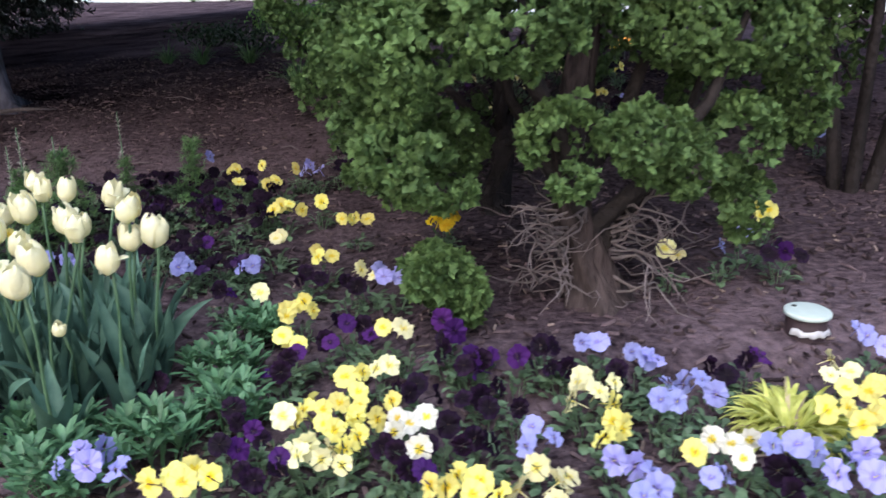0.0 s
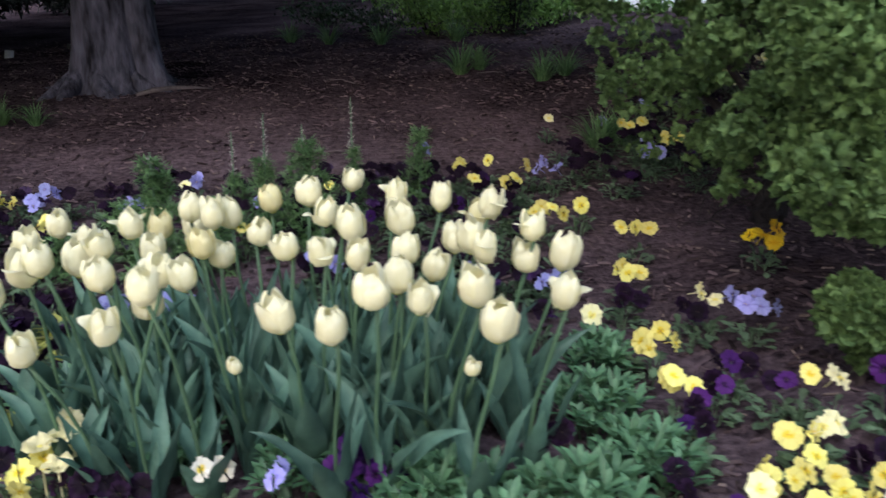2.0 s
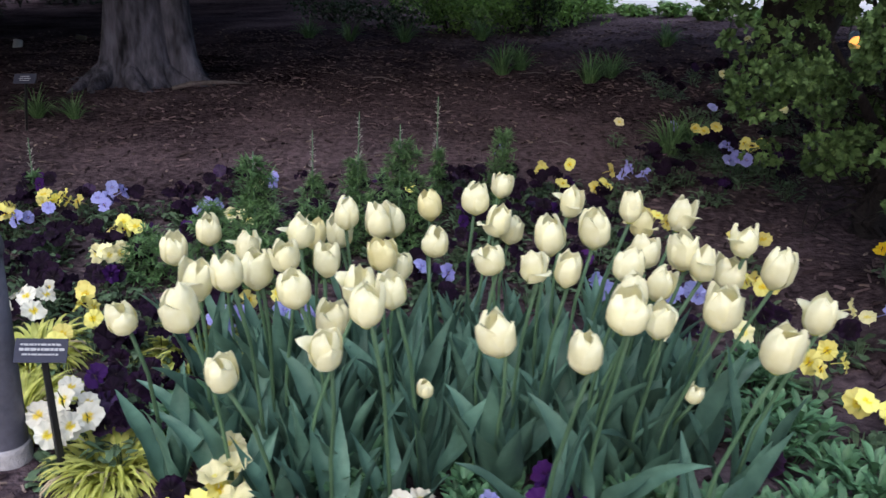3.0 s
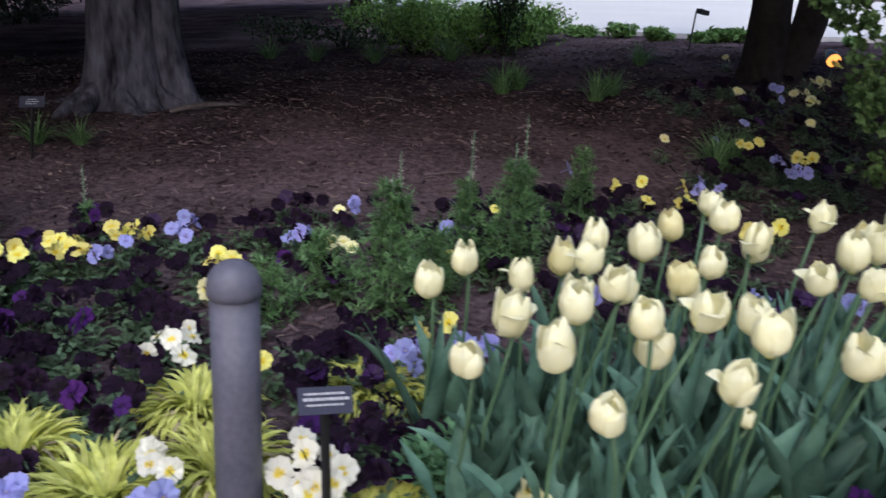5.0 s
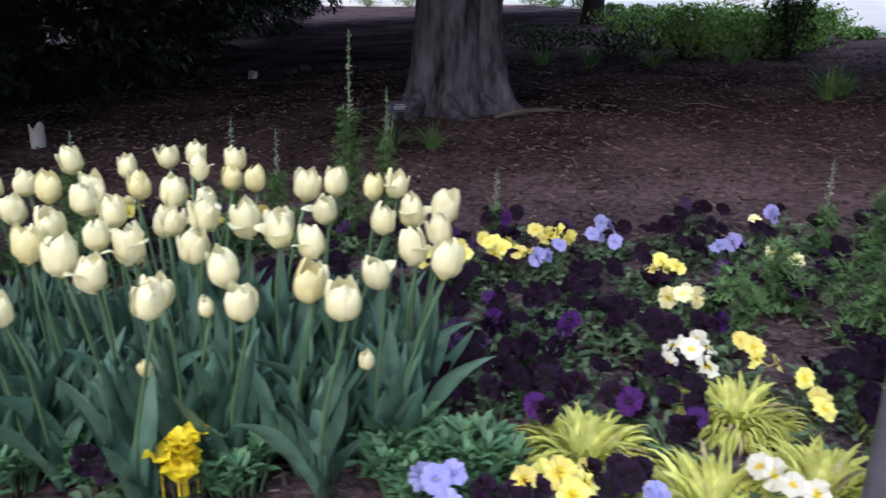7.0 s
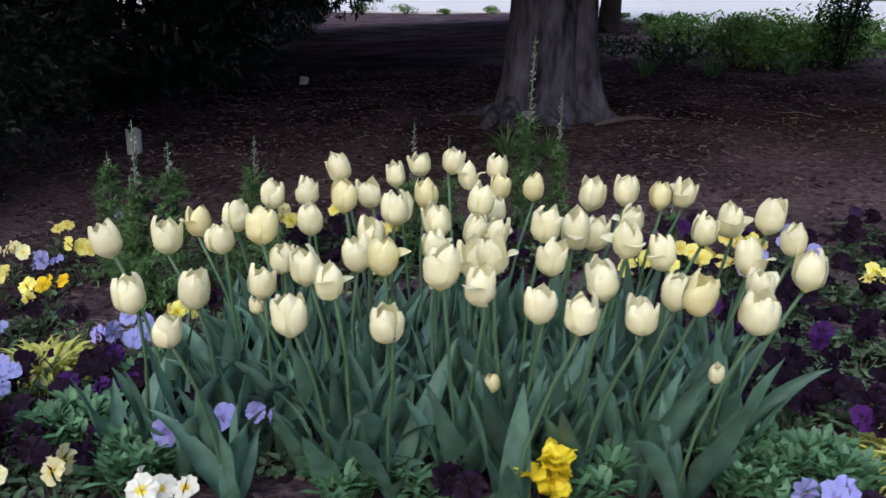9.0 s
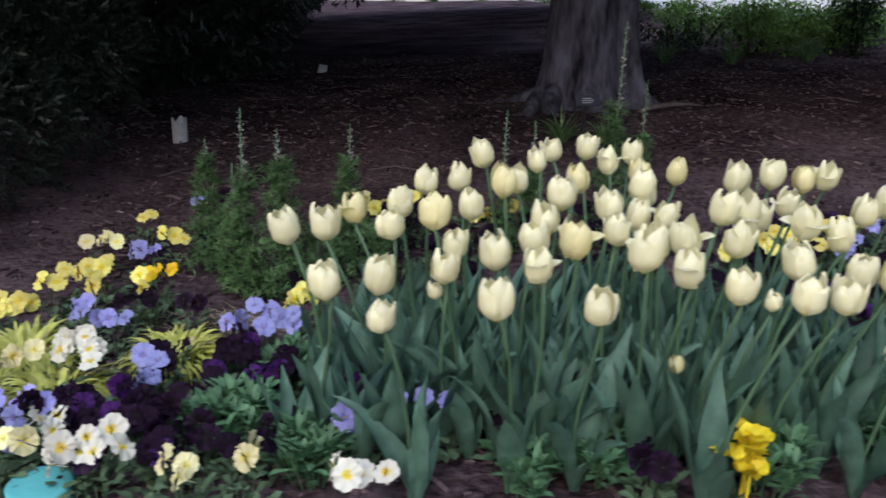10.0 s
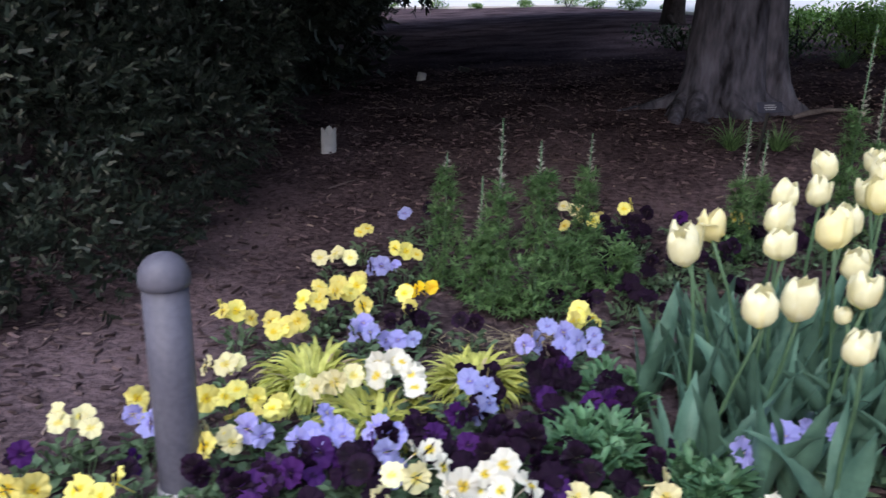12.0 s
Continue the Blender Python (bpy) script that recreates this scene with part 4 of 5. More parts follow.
CREAM = CREAM_FRONT + CREAM_EAST + CREAM_FAR + CREAM_MIDDLE + CREAM_WEST
WHITE_EAST = [
    (-0.04, 1.82, 4), (-0, 1.68, 1), (0.73, 1.63, 4)]
WHITE_MIDDLE = [
    (-2.73, 2.98, 6), (-2.34, 2.31, 6), (-2.66, 2.31, 2), (-2.33, 2.22, 3), (-2.44, 2.21, 2), (-2.7, 2.39, 2)]
WHITE_WEST = [
    (-5.61, 2.89, 4), (-5.67, 2.89, 2), (-5.55, 2.86, 2), (-5.5, 2.5, 2), (-5.43, 2.39, 4), (-5.36, 2.39, 5)]
WHITE_FRONT = [
    (-4.76, 2.3, 4), (-1.49, 1.94, 2)]
WHITE = WHITE_FRONT + WHITE_EAST + WHITE_MIDDLE + WHITE_WEST
BLUE_EAST = [
    (-1.41, 3.23, 1), (-0.9, 3.08, 3), (-0.64, 3.03, 3), (-0.07, 2.71, 5), (-0.77, 1.7, 5), (-0.5, 4.28, 1), (0.27, 1.71, 3), (0.49, 2.09, 2),
    (0.6, 2.04, 2), (0.64, 2.02, 1), (0.7, 1.91, 2), (0.61, 1.85, 2), (0.63, 1.78, 1), (0.74, 1.82, 1), (0.85, 1.61, 3), (0.89, 1.59, 1),
    (0.46, 1.55, 3), (0.47, 1.47, 2), (0.64, 1.48, 2), (0.94, 1.49, 4), (1.26, 2.06, 3), (1.05, 2.67, 1), (1.17, 2.78, 1), (2.2, 4.4, 1)]
BLUE_FAR = [
    (-0.16, 5.07, 1), (0.72, 6.06, 2), (0.12, 5.3, 1), (0.01, 4.69, 2), (-0.04, 4.47, 2), (0.01, 4.43, 2), (0.59, 5.76, 1), (-0.58, 4.33, 2), (1.35, 5.2, 2)]
BLUE_MIDDLE = [
    (-3.13, 3.75, 2), (-3.05, 3.84, 1), (-2.91, 4.02, 2), (-2.84, 4.08, 2), (-2.84, 3.89, 1), (-2.4, 3.89, 3), (-2.18, 4.16, 2), (-2.08, 2.84, 3),
    (-2.07, 2.77, 1), (-1.92, 2.87, 2), (-1.83, 2.88, 2), (-1.5, 3.26, 1), (-1.13, 4.58, 1), (-1.83, 3.86, 1), (-3.37, 2.28, 3), (-2.95, 2.27, 2),
    (-2.65, 2.22, 2), (-3.42, 2.35, 1)]
BLUE_WEST = [
    (-5.72, 4.35, 1), (-5.74, 3.74, 3), (-5.77, 3.22, 2), (-5.7, 3.14, 2), (-5.62, 3.15, 2), (-6.2, 2.66, 2), (-5.75, 2.64, 4), (-5.79, 2.58, 2),
    (-5.91, 2.59, 2), (-5.6, 2.61, 2), (-5.4, 2.85, 2), (-5.39, 2.75, 2), (-5.23, 3.13, 2), (-5.19, 3.19, 1), (-5.11, 3.14, 4), (-5.06, 3.14, 1),
    (-4.81, 2.52, 2), (-4.71, 2.58, 1), (-4.64, 2.62, 1), (-4.58, 2.61, 1), (-5.58, 2.49, 2)]
BLUE_FRONT = [
    (-1.34, 1.91, 2)]
BLUE = BLUE_FRONT + BLUE_EAST + BLUE_FAR + BLUE_MIDDLE + BLUE_WEST
DARK_EAST = [
    (-1.24, 4.42, 3), (-0.98, 3.94, 5), (-1.19, 3.85, 4), (-0.78, 3.79, 3), (-0.91, 3.44, 4), (-1.34, 4.07, 3), (-1.15, 3.58, 3), (-0.41, 2.93, 4),
    (-0.23, 2.8, 3), (-0.7, 2.8, 2), (-0.21, 2.44, 4), (-0.15, 2.28, 3), (0.08, 2.15, 3), (0.14, 2.08, 3), (-0, 1.99, 5), (0.18, 1.95, 5),
    (0.26, 1.9, 1), (0.28, 2.07, 2), (0.36, 2.11, 2), (0.4, 2.05, 2), (0.06, 1.77, 4), (-0.07, 1.68, 3), (-0.01, 1.62, 2), (0.15, 1.76, 2),
    (-0.48, 1.91, 2), (-0.39, 1.79, 2), (-0.47, 1.76, 3), (-0.33, 1.64, 4), (0.54, 1.97, 2), (0.9, 2.02, 3), (0.82, 2, 2), (0.8, 1.51, 4)]
DARK_EAST_NEAR = [
    (1.25, 2.65, 5), (-0.28, 2.34, 2), (-0.38, 2.22, 3), (-0.4, 2.11, 2), (-1.13, 2.04, 2), (-0.39, 1.64, 2)]
DARK_MIDDLE = [
    (-3.32, 4.25, 4), (-3.22, 4.21, 3), (-2.59, 4.16, 3), (-2.4, 4.12, 3), (-1.81, 4.24, 3), (-1.67, 4.1, 2), (-1.29, 4.37, 3), (-1.14, 4.33, 3),
    (-1.49, 3.96, 3), (-1.32, 3.83, 3), (-1.33, 3.65, 3), (-2.46, 3.72, 2), (-2.85, 3.37, 3), (-2.99, 3.63, 3), (-3.29, 3.44, 4), (-3.14, 3.41, 3),
    (-2.92, 3.21, 3), (-3.28, 3.19, 4), (-3.05, 3.22, 3), (-2.86, 2.9, 3), (-3.15, 2.87, 3), (-3.09, 2.8, 4), (-2.96, 2.73, 3), (-2.91, 2.75, 3),
    (-3.27, 2.81, 3), (-3.16, 2.63, 3), (-2.83, 2.57, 4), (-3.02, 2.37, 4), (-2.99, 2.41, 3), (-2.57, 3.28, 3), (-2.63, 3.24, 2), (-1.98, 3.32, 2)]
DARK_MIDDLE_NEAR = [
    (-2.26, 2.9, 1), (-2.31, 2.53, 4), (-2.22, 2.48, 3), (-2.14, 2.46, 4), (-2.21, 2.28, 2), (-3.2, 2.31, 3), (-3.3, 2.3, 3), (-2.76, 3.16, 2)]
DARK_WEST = [
    (-5.64, 3.31, 2), (-5.58, 3.36, 2), (-5.42, 3.31, 2), (-5.61, 4.46, 2), (-5.57, 4.0, 2), (-5.13, 3.6, 1), (-5.03, 3.52, 2), (-4.88, 4.32, 2),
    (-4.72, 4.38, 4), (-4.54, 4.41, 3), (-4.77, 3.81, 3), (-4.83, 4.18, 2), (-5.2, 3.03, 3), (-5.16, 2.99, 3), (-5.23, 2.83, 3), (-5.08, 2.79, 3),
    (-5.52, 2.66, 4), (-5.45, 2.61, 4), (-5.37, 2.61, 4), (-5.32, 2.61, 4), (-5.26, 2.71, 2), (-5.26, 2.51, 3), (-5.22, 2.45, 3), (-5.43, 2.74, 2),
    (-5.85, 2.48, 2), (-5.78, 2.52, 3), (-5.92, 2.45, 2), (-6.0, 2.46, 2), (-5.71, 2.55, 3), (-5.65, 2.48, 2), (-5.61, 2.58, 2), (-4.96, 2.61, 4)]
DARK_WEST_NEAR = [
    (-5.0, 2.52, 2), (-4.86, 2.69, 3), (-4.8, 2.79, 2), (-6.43, 2.51, 2), (-6.15, 2.48, 2), (-4.44, 3.98, 3)]
DARK_FRONT = [
    (-4.13, 2.35, 3), (-1.82, 1.96, 4), (-1.7, 1.94, 4), (-1.99, 2.01, 3), (-0.73, 2.07, 3), (-4.12, 2.4, 3), (-4.43, 2.57, 2), (-5.16, 2.51, 4), (-5.3, 2.62, 4)]
DARK = DARK_FRONT + DARK_EAST + DARK_EAST_NEAR + DARK_MIDDLE + DARK_MIDDLE_NEAR + DARK_WEST + DARK_WEST_NEAR
GRASS_EAST = [
    (0.96, 1.85)]
GRASS_MIDDLE = [
    (-2.65, 2.79), (-2.18, 2.81), (-3.05, 2.6), (-2.8, 2.4), (-2.55, 2.47), (-2.21, 2.24)]
GRASS_WEST = [
    (-5.87, 3.07), (-5.4, 3.07), (-5.66, 2.82)]
GRASS = GRASS_EAST + GRASS_MIDDLE + GRASS_WEST
ROSETTES_EAST = [
    (-0.55, 2.62), (-0.6, 2.33), (-0.52, 2.06), (-0.69, 1.91), (-1.01, 1.95), (-0.87, 1.76)]
ROSETTES_EAST_FRONT = [
    (-2.01, 2.35), (-1.35, 2.07), (-1.63, 2.12), (-0.93, 1.95)]
ROSETTES_MIDDLE = [
    (-3.33, 2.5), (-3.47, 2.56), (-2.01, 2.35)]
ROSETTES_WEST_BACK = [
    (-4.89, 2.52), (-5.12, 2.67), (-4.4, 2.44), (-3.48, 2.47), (-3.32, 2.53), (-3.85, 2.46), (-4.22, 2.52)]
ROSETTES_WEST = [
    (-5.12, 2.65), (-4.9, 2.52), (-5.02, 2.97)]
ROSETTES_FRONT = [
    ]
ROSETTES = ROSETTES_FRONT + ROSETTES_EAST + ROSETTES_EAST_FRONT + ROSETTES_MIDDLE + ROSETTES_WEST_BACK + ROSETTES_WEST
TULIPS_EAST = [
    (-1.29, 2.78, 0.57), (-1.14, 2.51, 0.59), (-1.02, 2.39, 0.62), (-0.9, 2.41, 0.6), (-0.92, 2.64, 0.49), (-0.8, 2.24, 0.6), (-1.11, 2.32, 0.58),
    (-0.94, 2.2, 0.58), (-0.91, 2.16, 0.57), (-0.81, 2.28, 0.51), (-0.98, 2.36, 0.52), (-0.73, 2.23, 0.53), (-1.09, 2.08, 0.59), (-1.03, 2.08, 0.56),
    (-1.14, 1.86, 0.59), (-1.1, 2.0, 0.56), (-1.05, 1.96, 0.53), (-0.93, 1.96, 0.55), (-0.76, 1.95, 0.55), (-0.9, 1.78, 0.55), (-1.21, 1.82, 0.54),
    (-1.34, 1.98, 0.49), (-1.27, 2.1, 0.59), (-1.2, 2.14, 0.56), (-1.22, 2.24, 0.59), (-1.28, 2.53, 0.51), (-1.32, 2.46, 0.55), (-1.35, 2.14, 0.59),
    (-1.37, 2.53, 0.59), (-1.48, 2.57, 0.57), (-1.47, 2.37, 0.55), (-1.57, 2.49, 0.56)]
TULIPS_EAST_NEAR = [
    (-1.6, 2.43, 0.58), (-1.69, 2.52, 0.57), (-1.72, 2.64, 0.47), (-1.55, 2.31, 0.52), (-1.58, 2.26, 0.56), (-1.55, 2.02, 0.57), (-1.62, 2.06, 0.57),
    (-1.71, 2.27, 0.54), (-1.77, 2.5, 0.52), (-1.77, 2.31, 0.59), (-1.77, 2.14, 0.6), (-1.74, 2.05, 0.56), (-1.68, 2.14, 0.46), (-1.59, 1.89, 0.6),
    (-1.66, 1.86, 0.54), (-1.9, 2.35, 0.54), (-1.84, 2.16, 0.55), (-1.87, 2.05, 0.59), (-2.01, 2.44, 0.55), (-2.09, 2.42, 0.5), (-1.97, 2.15, 0.53),
    (-1.93, 1.95, 0.55), (-2.07, 2.02, 0.51), (-1.85, 1.9, 0.46)]
TULIPS_WEST = [
    (-4.5, 3.09, 0.64), (-4.35, 3.1, 0.62), (-4.29, 3.26, 0.61), (-4.2, 3.23, 0.63), (-4.15, 3.12, 0.61), (-4.07, 3.2, 0.62), (-4.06, 3.14, 0.58),
    (-3.97, 3.07, 0.6), (-3.82, 3.03, 0.59), (-3.73, 3.01, 0.62), (-3.63, 3.03, 0.6), (-3.57, 3.04, 0.61), (-4.66, 2.93, 0.61), (-4.57, 2.95, 0.61),
    (-4.46, 2.86, 0.62), (-4.41, 3.02, 0.58), (-4.26, 2.96, 0.6), (-4.12, 2.84, 0.62), (-3.73, 2.88, 0.58), (-3.5, 2.83, 0.59), (-3.57, 2.8, 0.58),
    (-3.42, 2.8, 0.61), (-3.41, 2.64, 0.6), (-3.4, 2.57, 0.55), (-3.48, 2.7, 0.53), (-3.53, 2.47, 0.56), (-3.58, 2.33, 0.54), (-3.7, 2.61, 0.57),
    (-3.78, 2.63, 0.59), (-3.83, 2.81, 0.55), (-3.89, 2.72, 0.58), (-3.97, 2.65, 0.62)]
TULIPS_WEST_NEAR = [
    (-3.96, 2.55, 0.57), (-4.07, 2.96, 0.56), (-4.08, 2.73, 0.58), (-4.13, 2.8, 0.55), (-4.21, 2.71, 0.6), (-4.21, 2.61, 0.58), (-4.19, 2.41, 0.58),
    (-4.12, 2.6, 0.55), (-4.08, 2.51, 0.58), (-4.11, 2.37, 0.56), (-3.99, 2.41, 0.51), (-3.85, 2.45, 0.55), (-3.69, 2.53, 0.51), (-3.67, 2.43, 0.54),
    (-3.79, 2.36, 0.51), (-3.93, 2.23, 0.57), (-4.32, 2.78, 0.61), (-4.37, 2.7, 0.58), (-4.39, 2.64, 0.55), (-4.32, 2.51, 0.58), (-4.41, 2.37, 0.58),
    (-4.49, 2.53, 0.55), (-4.58, 2.68, 0.52), (-4.6, 2.57, 0.51), (-4.54, 2.83, 0.57), (-4.63, 2.69, 0.59), (-4.72, 2.79, 0.59), (-4.73, 2.71, 0.56),
    (-4.84, 2.87, 0.55), (-4.91, 2.83, 0.52), (-4.96, 2.62, 0.59), (-4.85, 2.45, 0.52)]
TULIPS_WEST_LAST = [
    (-4.75, 2.54, 0.49), (-4.49, 2.37, 0.5), (-4.29, 2.33, 0.51), (-4.72, 2.31, 0.5)]
TULIPS = TULIPS_EAST + TULIPS_EAST_NEAR + TULIPS_WEST + TULIPS_WEST_NEAR + TULIPS_WEST_LAST


# ---- pansies ----
def pansy_mesh(name, mat, seed, size=0.032):
    """Five ruffled petals: two behind at the top, two at the sides, a broad one below."""
    q = random.Random(seed)
    b = Build()
    for a, wd, ln, lift in ((radians(60), 0.80, 1.10, -0.009), (radians(118), 0.80, 1.12, -0.006), (radians(-6), 0.72, 0.98, -0.001), (radians(186), 0.72, 0.98, 0.002), (radians(-90), 0.94, 1.06, 0.006)):
        rows = []
        nr, na = 3, 8
        fr, ph = q.uniform(6.0, 9.0), q.uniform(0, 6.28)
        for i in range(nr + 1):
            t = i / nr
            row = []
            for k in range(na + 1):
                f = (k / na - 0.5) * 2
                th = a + f * wd * (0.75 + 0.25 * min(1, t * 1.6))
                rad = size * ln * t * (1 - 0.22 * f * f * f * f * t) * (1 + 0.05 * math.sin(f * 9 + a * 5))
                z = lift + t * t * size * (0.10 * math.sin(f * 3.0 + a * 3 + seed) - 0.08 - 0.05 * f * f + 0.15 * t * math.sin(f * fr + ph)) + 0.12 * size * t
                row.append((rad * math.cos(th), rad * math.sin(th), z + q.uniform(-1, 1) * 0.0007 * t))
            rows.append(row)
        b.grid(rows)
    b.tube([(0, 0, -0.002), (0, -0.004, -0.02), (0, -0.012, -0.045)], [0.0025, 0.0016, 0.0016], 4)
    return b.mesh(name, mat)


def foliage_mesh(seed, leaves, radius, height, mat, size=0.034):
    q = random.Random(seed)
    b = Build()
    for k in range(leaves):
        a = q.uniform(0, 6.28)
        rr = radius * math.sqrt(q.random()) * 0.75
        z = height * q.uniform(0.1, 1.0) * (1 - 0.5 * (rr / radius) ** 2)
        blade(b, (rr * math.cos(a), rr * math.sin(a), z), a + q.uniform(-0.9, 0.9), size * q.uniform(0.9, 1.7), size * q.uniform(0.55, 0.9), q.uniform(-0.2, 0.9), q.uniform(0.3, 1.1), 4, 0.3, 0, 2.0, 0.12, "spoon")
    for k in range(8):
        a = q.uniform(0, 6.28)
        b.tube([(0.01 * math.cos(a), 0.01 * math.sin(a), -0.02), (radius * 0.5 * math.cos(a), radius * 0.5 * math.sin(a), height * 0.8)], [0.002, 0.0015], 4, cap=False)
    return b.mesh("foliage", mat)


FLOWERS = {c: [pansy_mesh("flower", PANSY[c], s) for s in (1, 2, 3)] for c in PANSY}
FOLIAGE = [foliage_mesh(40 + i, 27, 0.068, 0.078, LEAF_PANSY, 0.030) for i in range(5)]
PANSY_LABEL = {
    "yellow": "low pansy plant with bright yellow flowers",
    "golden": "low pansy plant with deep golden yellow flowers",
    "cream": "low pansy plant with pale cream yellow flowers",
    "white": "low pansy plant with white flowers and yellow eyes",
    "blue": "low pansy plant with lavender blue flowers",
    "dark": "low pansy plant with near-black purple flowers",
    "violet": "low pansy plant with deep violet flowers",
}


def pansy(x, y, n, colour, q):
    top = thing("pansy_plant", at(x, y, 0.0, 0.0), PANSY_LABEL[colour], "pansy", colour + " pansies")
    s = q.uniform(0.85, 1.1) * (0.92 + 0.04 * n)
    part("foliage", q.choice(FOLIAGE), top, Matrix.Rotation(q.uniform(0, 6.28), 4, "Z") @ Matrix.Diagonal((s, s, q.uniform(0.85, 1.15), 1)))
    spread = 0.024 * math.sqrt(n - 1) if n > 1 else 0.0
    a0 = q.uniform(0, 6.28)
    for k in range(n):
        a = a0 + k * 2.4
        d = spread * math.sqrt((k + 0.3) / n) * 1.5 if n > 1 else 0
        fx, fy = d * math.cos(a) * 1.15, d * math.sin(a)
        fz = (0.125 if colour in ("dark", "violet") else 0.145) + q.uniform(-0.022, 0.02) - 0.12 * d
        tone = colour
        if colour == "dark" and q.random() < 0.14:
            tone = "violet"
        turn = q.gauss(0, 0.7) + fx * 6
        m = Matrix.Translation((fx, fy, fz)) @ Matrix.Rotation(turn, 4, "Z") @ Matrix.Rotation(q.uniform(0.65, 1.6), 4, "X") @ Matrix.Rotation(q.gauss(0, 0.35), 4, "Z") @ Matrix.Diagonal((*[q.uniform(0.76, 1.1)] * 3, 1))
        part("flower", q.choice(FLOWERS[tone]), top, m)


q = random.Random(100)
for rows, colour in ((YELLOW, "yellow"), (GOLD, "golden"), (CREAM, "cream"), (WHITE, "white"), (BLUE, "blue"), (DARK, "dark")):
    for x, y, n in rows:
        if math.hypot(x + 2.492, y - 2.27) < 0.14:
            x += math.copysign(0.13, x + 2.492)
        pansy(x, y, max(1, round(n * 0.75)) if colour == "dark" else n, colour, q)
for x, y, n in ((-1.15, 1.98, 6), (-1.2, 2.02, 4), (-5.85, 2.46, 3), (-5.74, 2.52, 3), (0.10, 2.2, 3), (0.16, 2.08, 3), (-5.06, 2.80, 3)):
    pansy(x, y, n, "violet", q)


# ---- thick drifts of dark pansies, too close to tell plant from plant ----
def drift(spans, q):
    top = thing("pansy_drift", Matrix.Identity(4), "dense low drift of near-black and violet pansies", "pansies", kind="stuff")
    kinds = {"foliage": ([], []), "dark": ([], []), "violet": ([], [])}

    def put(key, me, m):
        v, f = kinds[key]
        o = len(v)
        v.extend([tuple(m @ w.co) for w in me.vertices])
        f.extend([tuple(i + o for i in p.vertices) for p in me.polygons])
    for (x0, x1), (y0, y1), count in spans:
        for _ in range(count):
            m = at(q.uniform(x0, x1), q.uniform(y0, y1))
            put("foliage", q.choice(FOLIAGE), m @ Matrix.Rotation(q.uniform(0, 6.28), 4, "Z"))
            for _ in range(q.choice((1, 2, 2, 3))):
                p = Matrix.Translation((q.gauss(0, 0.035), q.gauss(0, 0.03), q.uniform(0.10, 0.135)))
                p = m @ p @ Matrix.Rotation(q.gauss(0, 0.7), 4, "Z") @ Matrix.Rotation(q.uniform(0.3, 1.1), 4, "X")
                put("violet" if q.random() < 0.1 else "dark", FLOWERS["dark"][q.randrange(3)], p)
    for key, mat in (("foliage", LEAF_PANSY), ("dark", DRIFT_DARK), ("violet", DRIFT_VIOLET)):
        b = Build()
        b.v, b.f = kinds[key]
        part("foliage" if key == "foliage" else key + "_bloom", b.mesh(key, mat), top, kind="stuff")


drift((((-3.5, -2.75), (2.65, 4.15), 56), ((-1.5, -0.65), (3.1, 4.45), 52), ((-2.75, -1.5), (3.5, 4.45), 40), ((-4.9, -3.4), (3.45, 4.35), 44), ((0.0, 1.5), (4.5, 6.7), 85), ((-0.5, 0.3), (4.2, 4.9), 20), ((-5.5, -4.9), (2.4, 3.0), 22), ((-2.4, -2.05), (2.3, 2.65), 8), ((-2.42, -2.05), (2.65, 3.2), 16), ((-5.95, -5.3), (2.3, 2.5), 8)), q)


# ---- tulips ----
def tulip_petal(mat, open_, seed):
    """One petal as a cupped pointed sheet, its foot at the origin, leaning out along +x."""
    b = Build()
    rows = []
    H = 0.084
    n = 9
    for i in range(n + 1):
        t = i / n
        u = max(0, t - 0.55) / 0.45
        z = H * t
        rad = 0.0352 * math.sin(min(1, 0.12 + t / 0.42) * math.pi / 2) ** 0.8 * (1 - (0.58 - 0.42 * min(open_, 1)) * u * u)
        rad += min(open_, 1) * 0.007 * u ** 1.6
        if open_ > 1.5:
            v = max(0, t - 0.42) / 0.58
            rad += 0.026 * v ** 1.5
            z -= 0.026 * v ** 2
        w = 0.95 * (0.8 + 0.2 * math.sin(min(1, t * 2) * math.pi / 2)) * max(0.03, 1 - u ** 3.4 * 0.93)
        row = []
        for k in range(7):
            f = (k / 6 - 0.5) * 2
            a = f * w
            rr = rad * (1 - 0.04 * f * f) + 0.0034 * math.sin(3.4 * f + seed * 1.7) * t * t
            cup = min(rad, 0.037) if open_ < 1.5 else 0.032
            row.append((rr - cup * (1 - math.cos(a)) + 0.0025 * u * math.sin(5 * f + seed), cup * math.sin(a), z - 0.003 * f * f * t))
        rows.append(row)
    b.grid(rows)
    return b.mesh("petal", mat)


def lily_stem(h, bend, seed):
    b = Build()
    b.tube([(bend * t * t - bend, 0.012 * math.sin(t * 5 + seed), h * t - 0.02 * (1 - t)) for t in (0, 0.25, 0.5, 0.75, 1)], [0.0052, 0.005, 0.0046, 0.0042, 0.0045], 7)
    return b.mesh("stem", STEM)


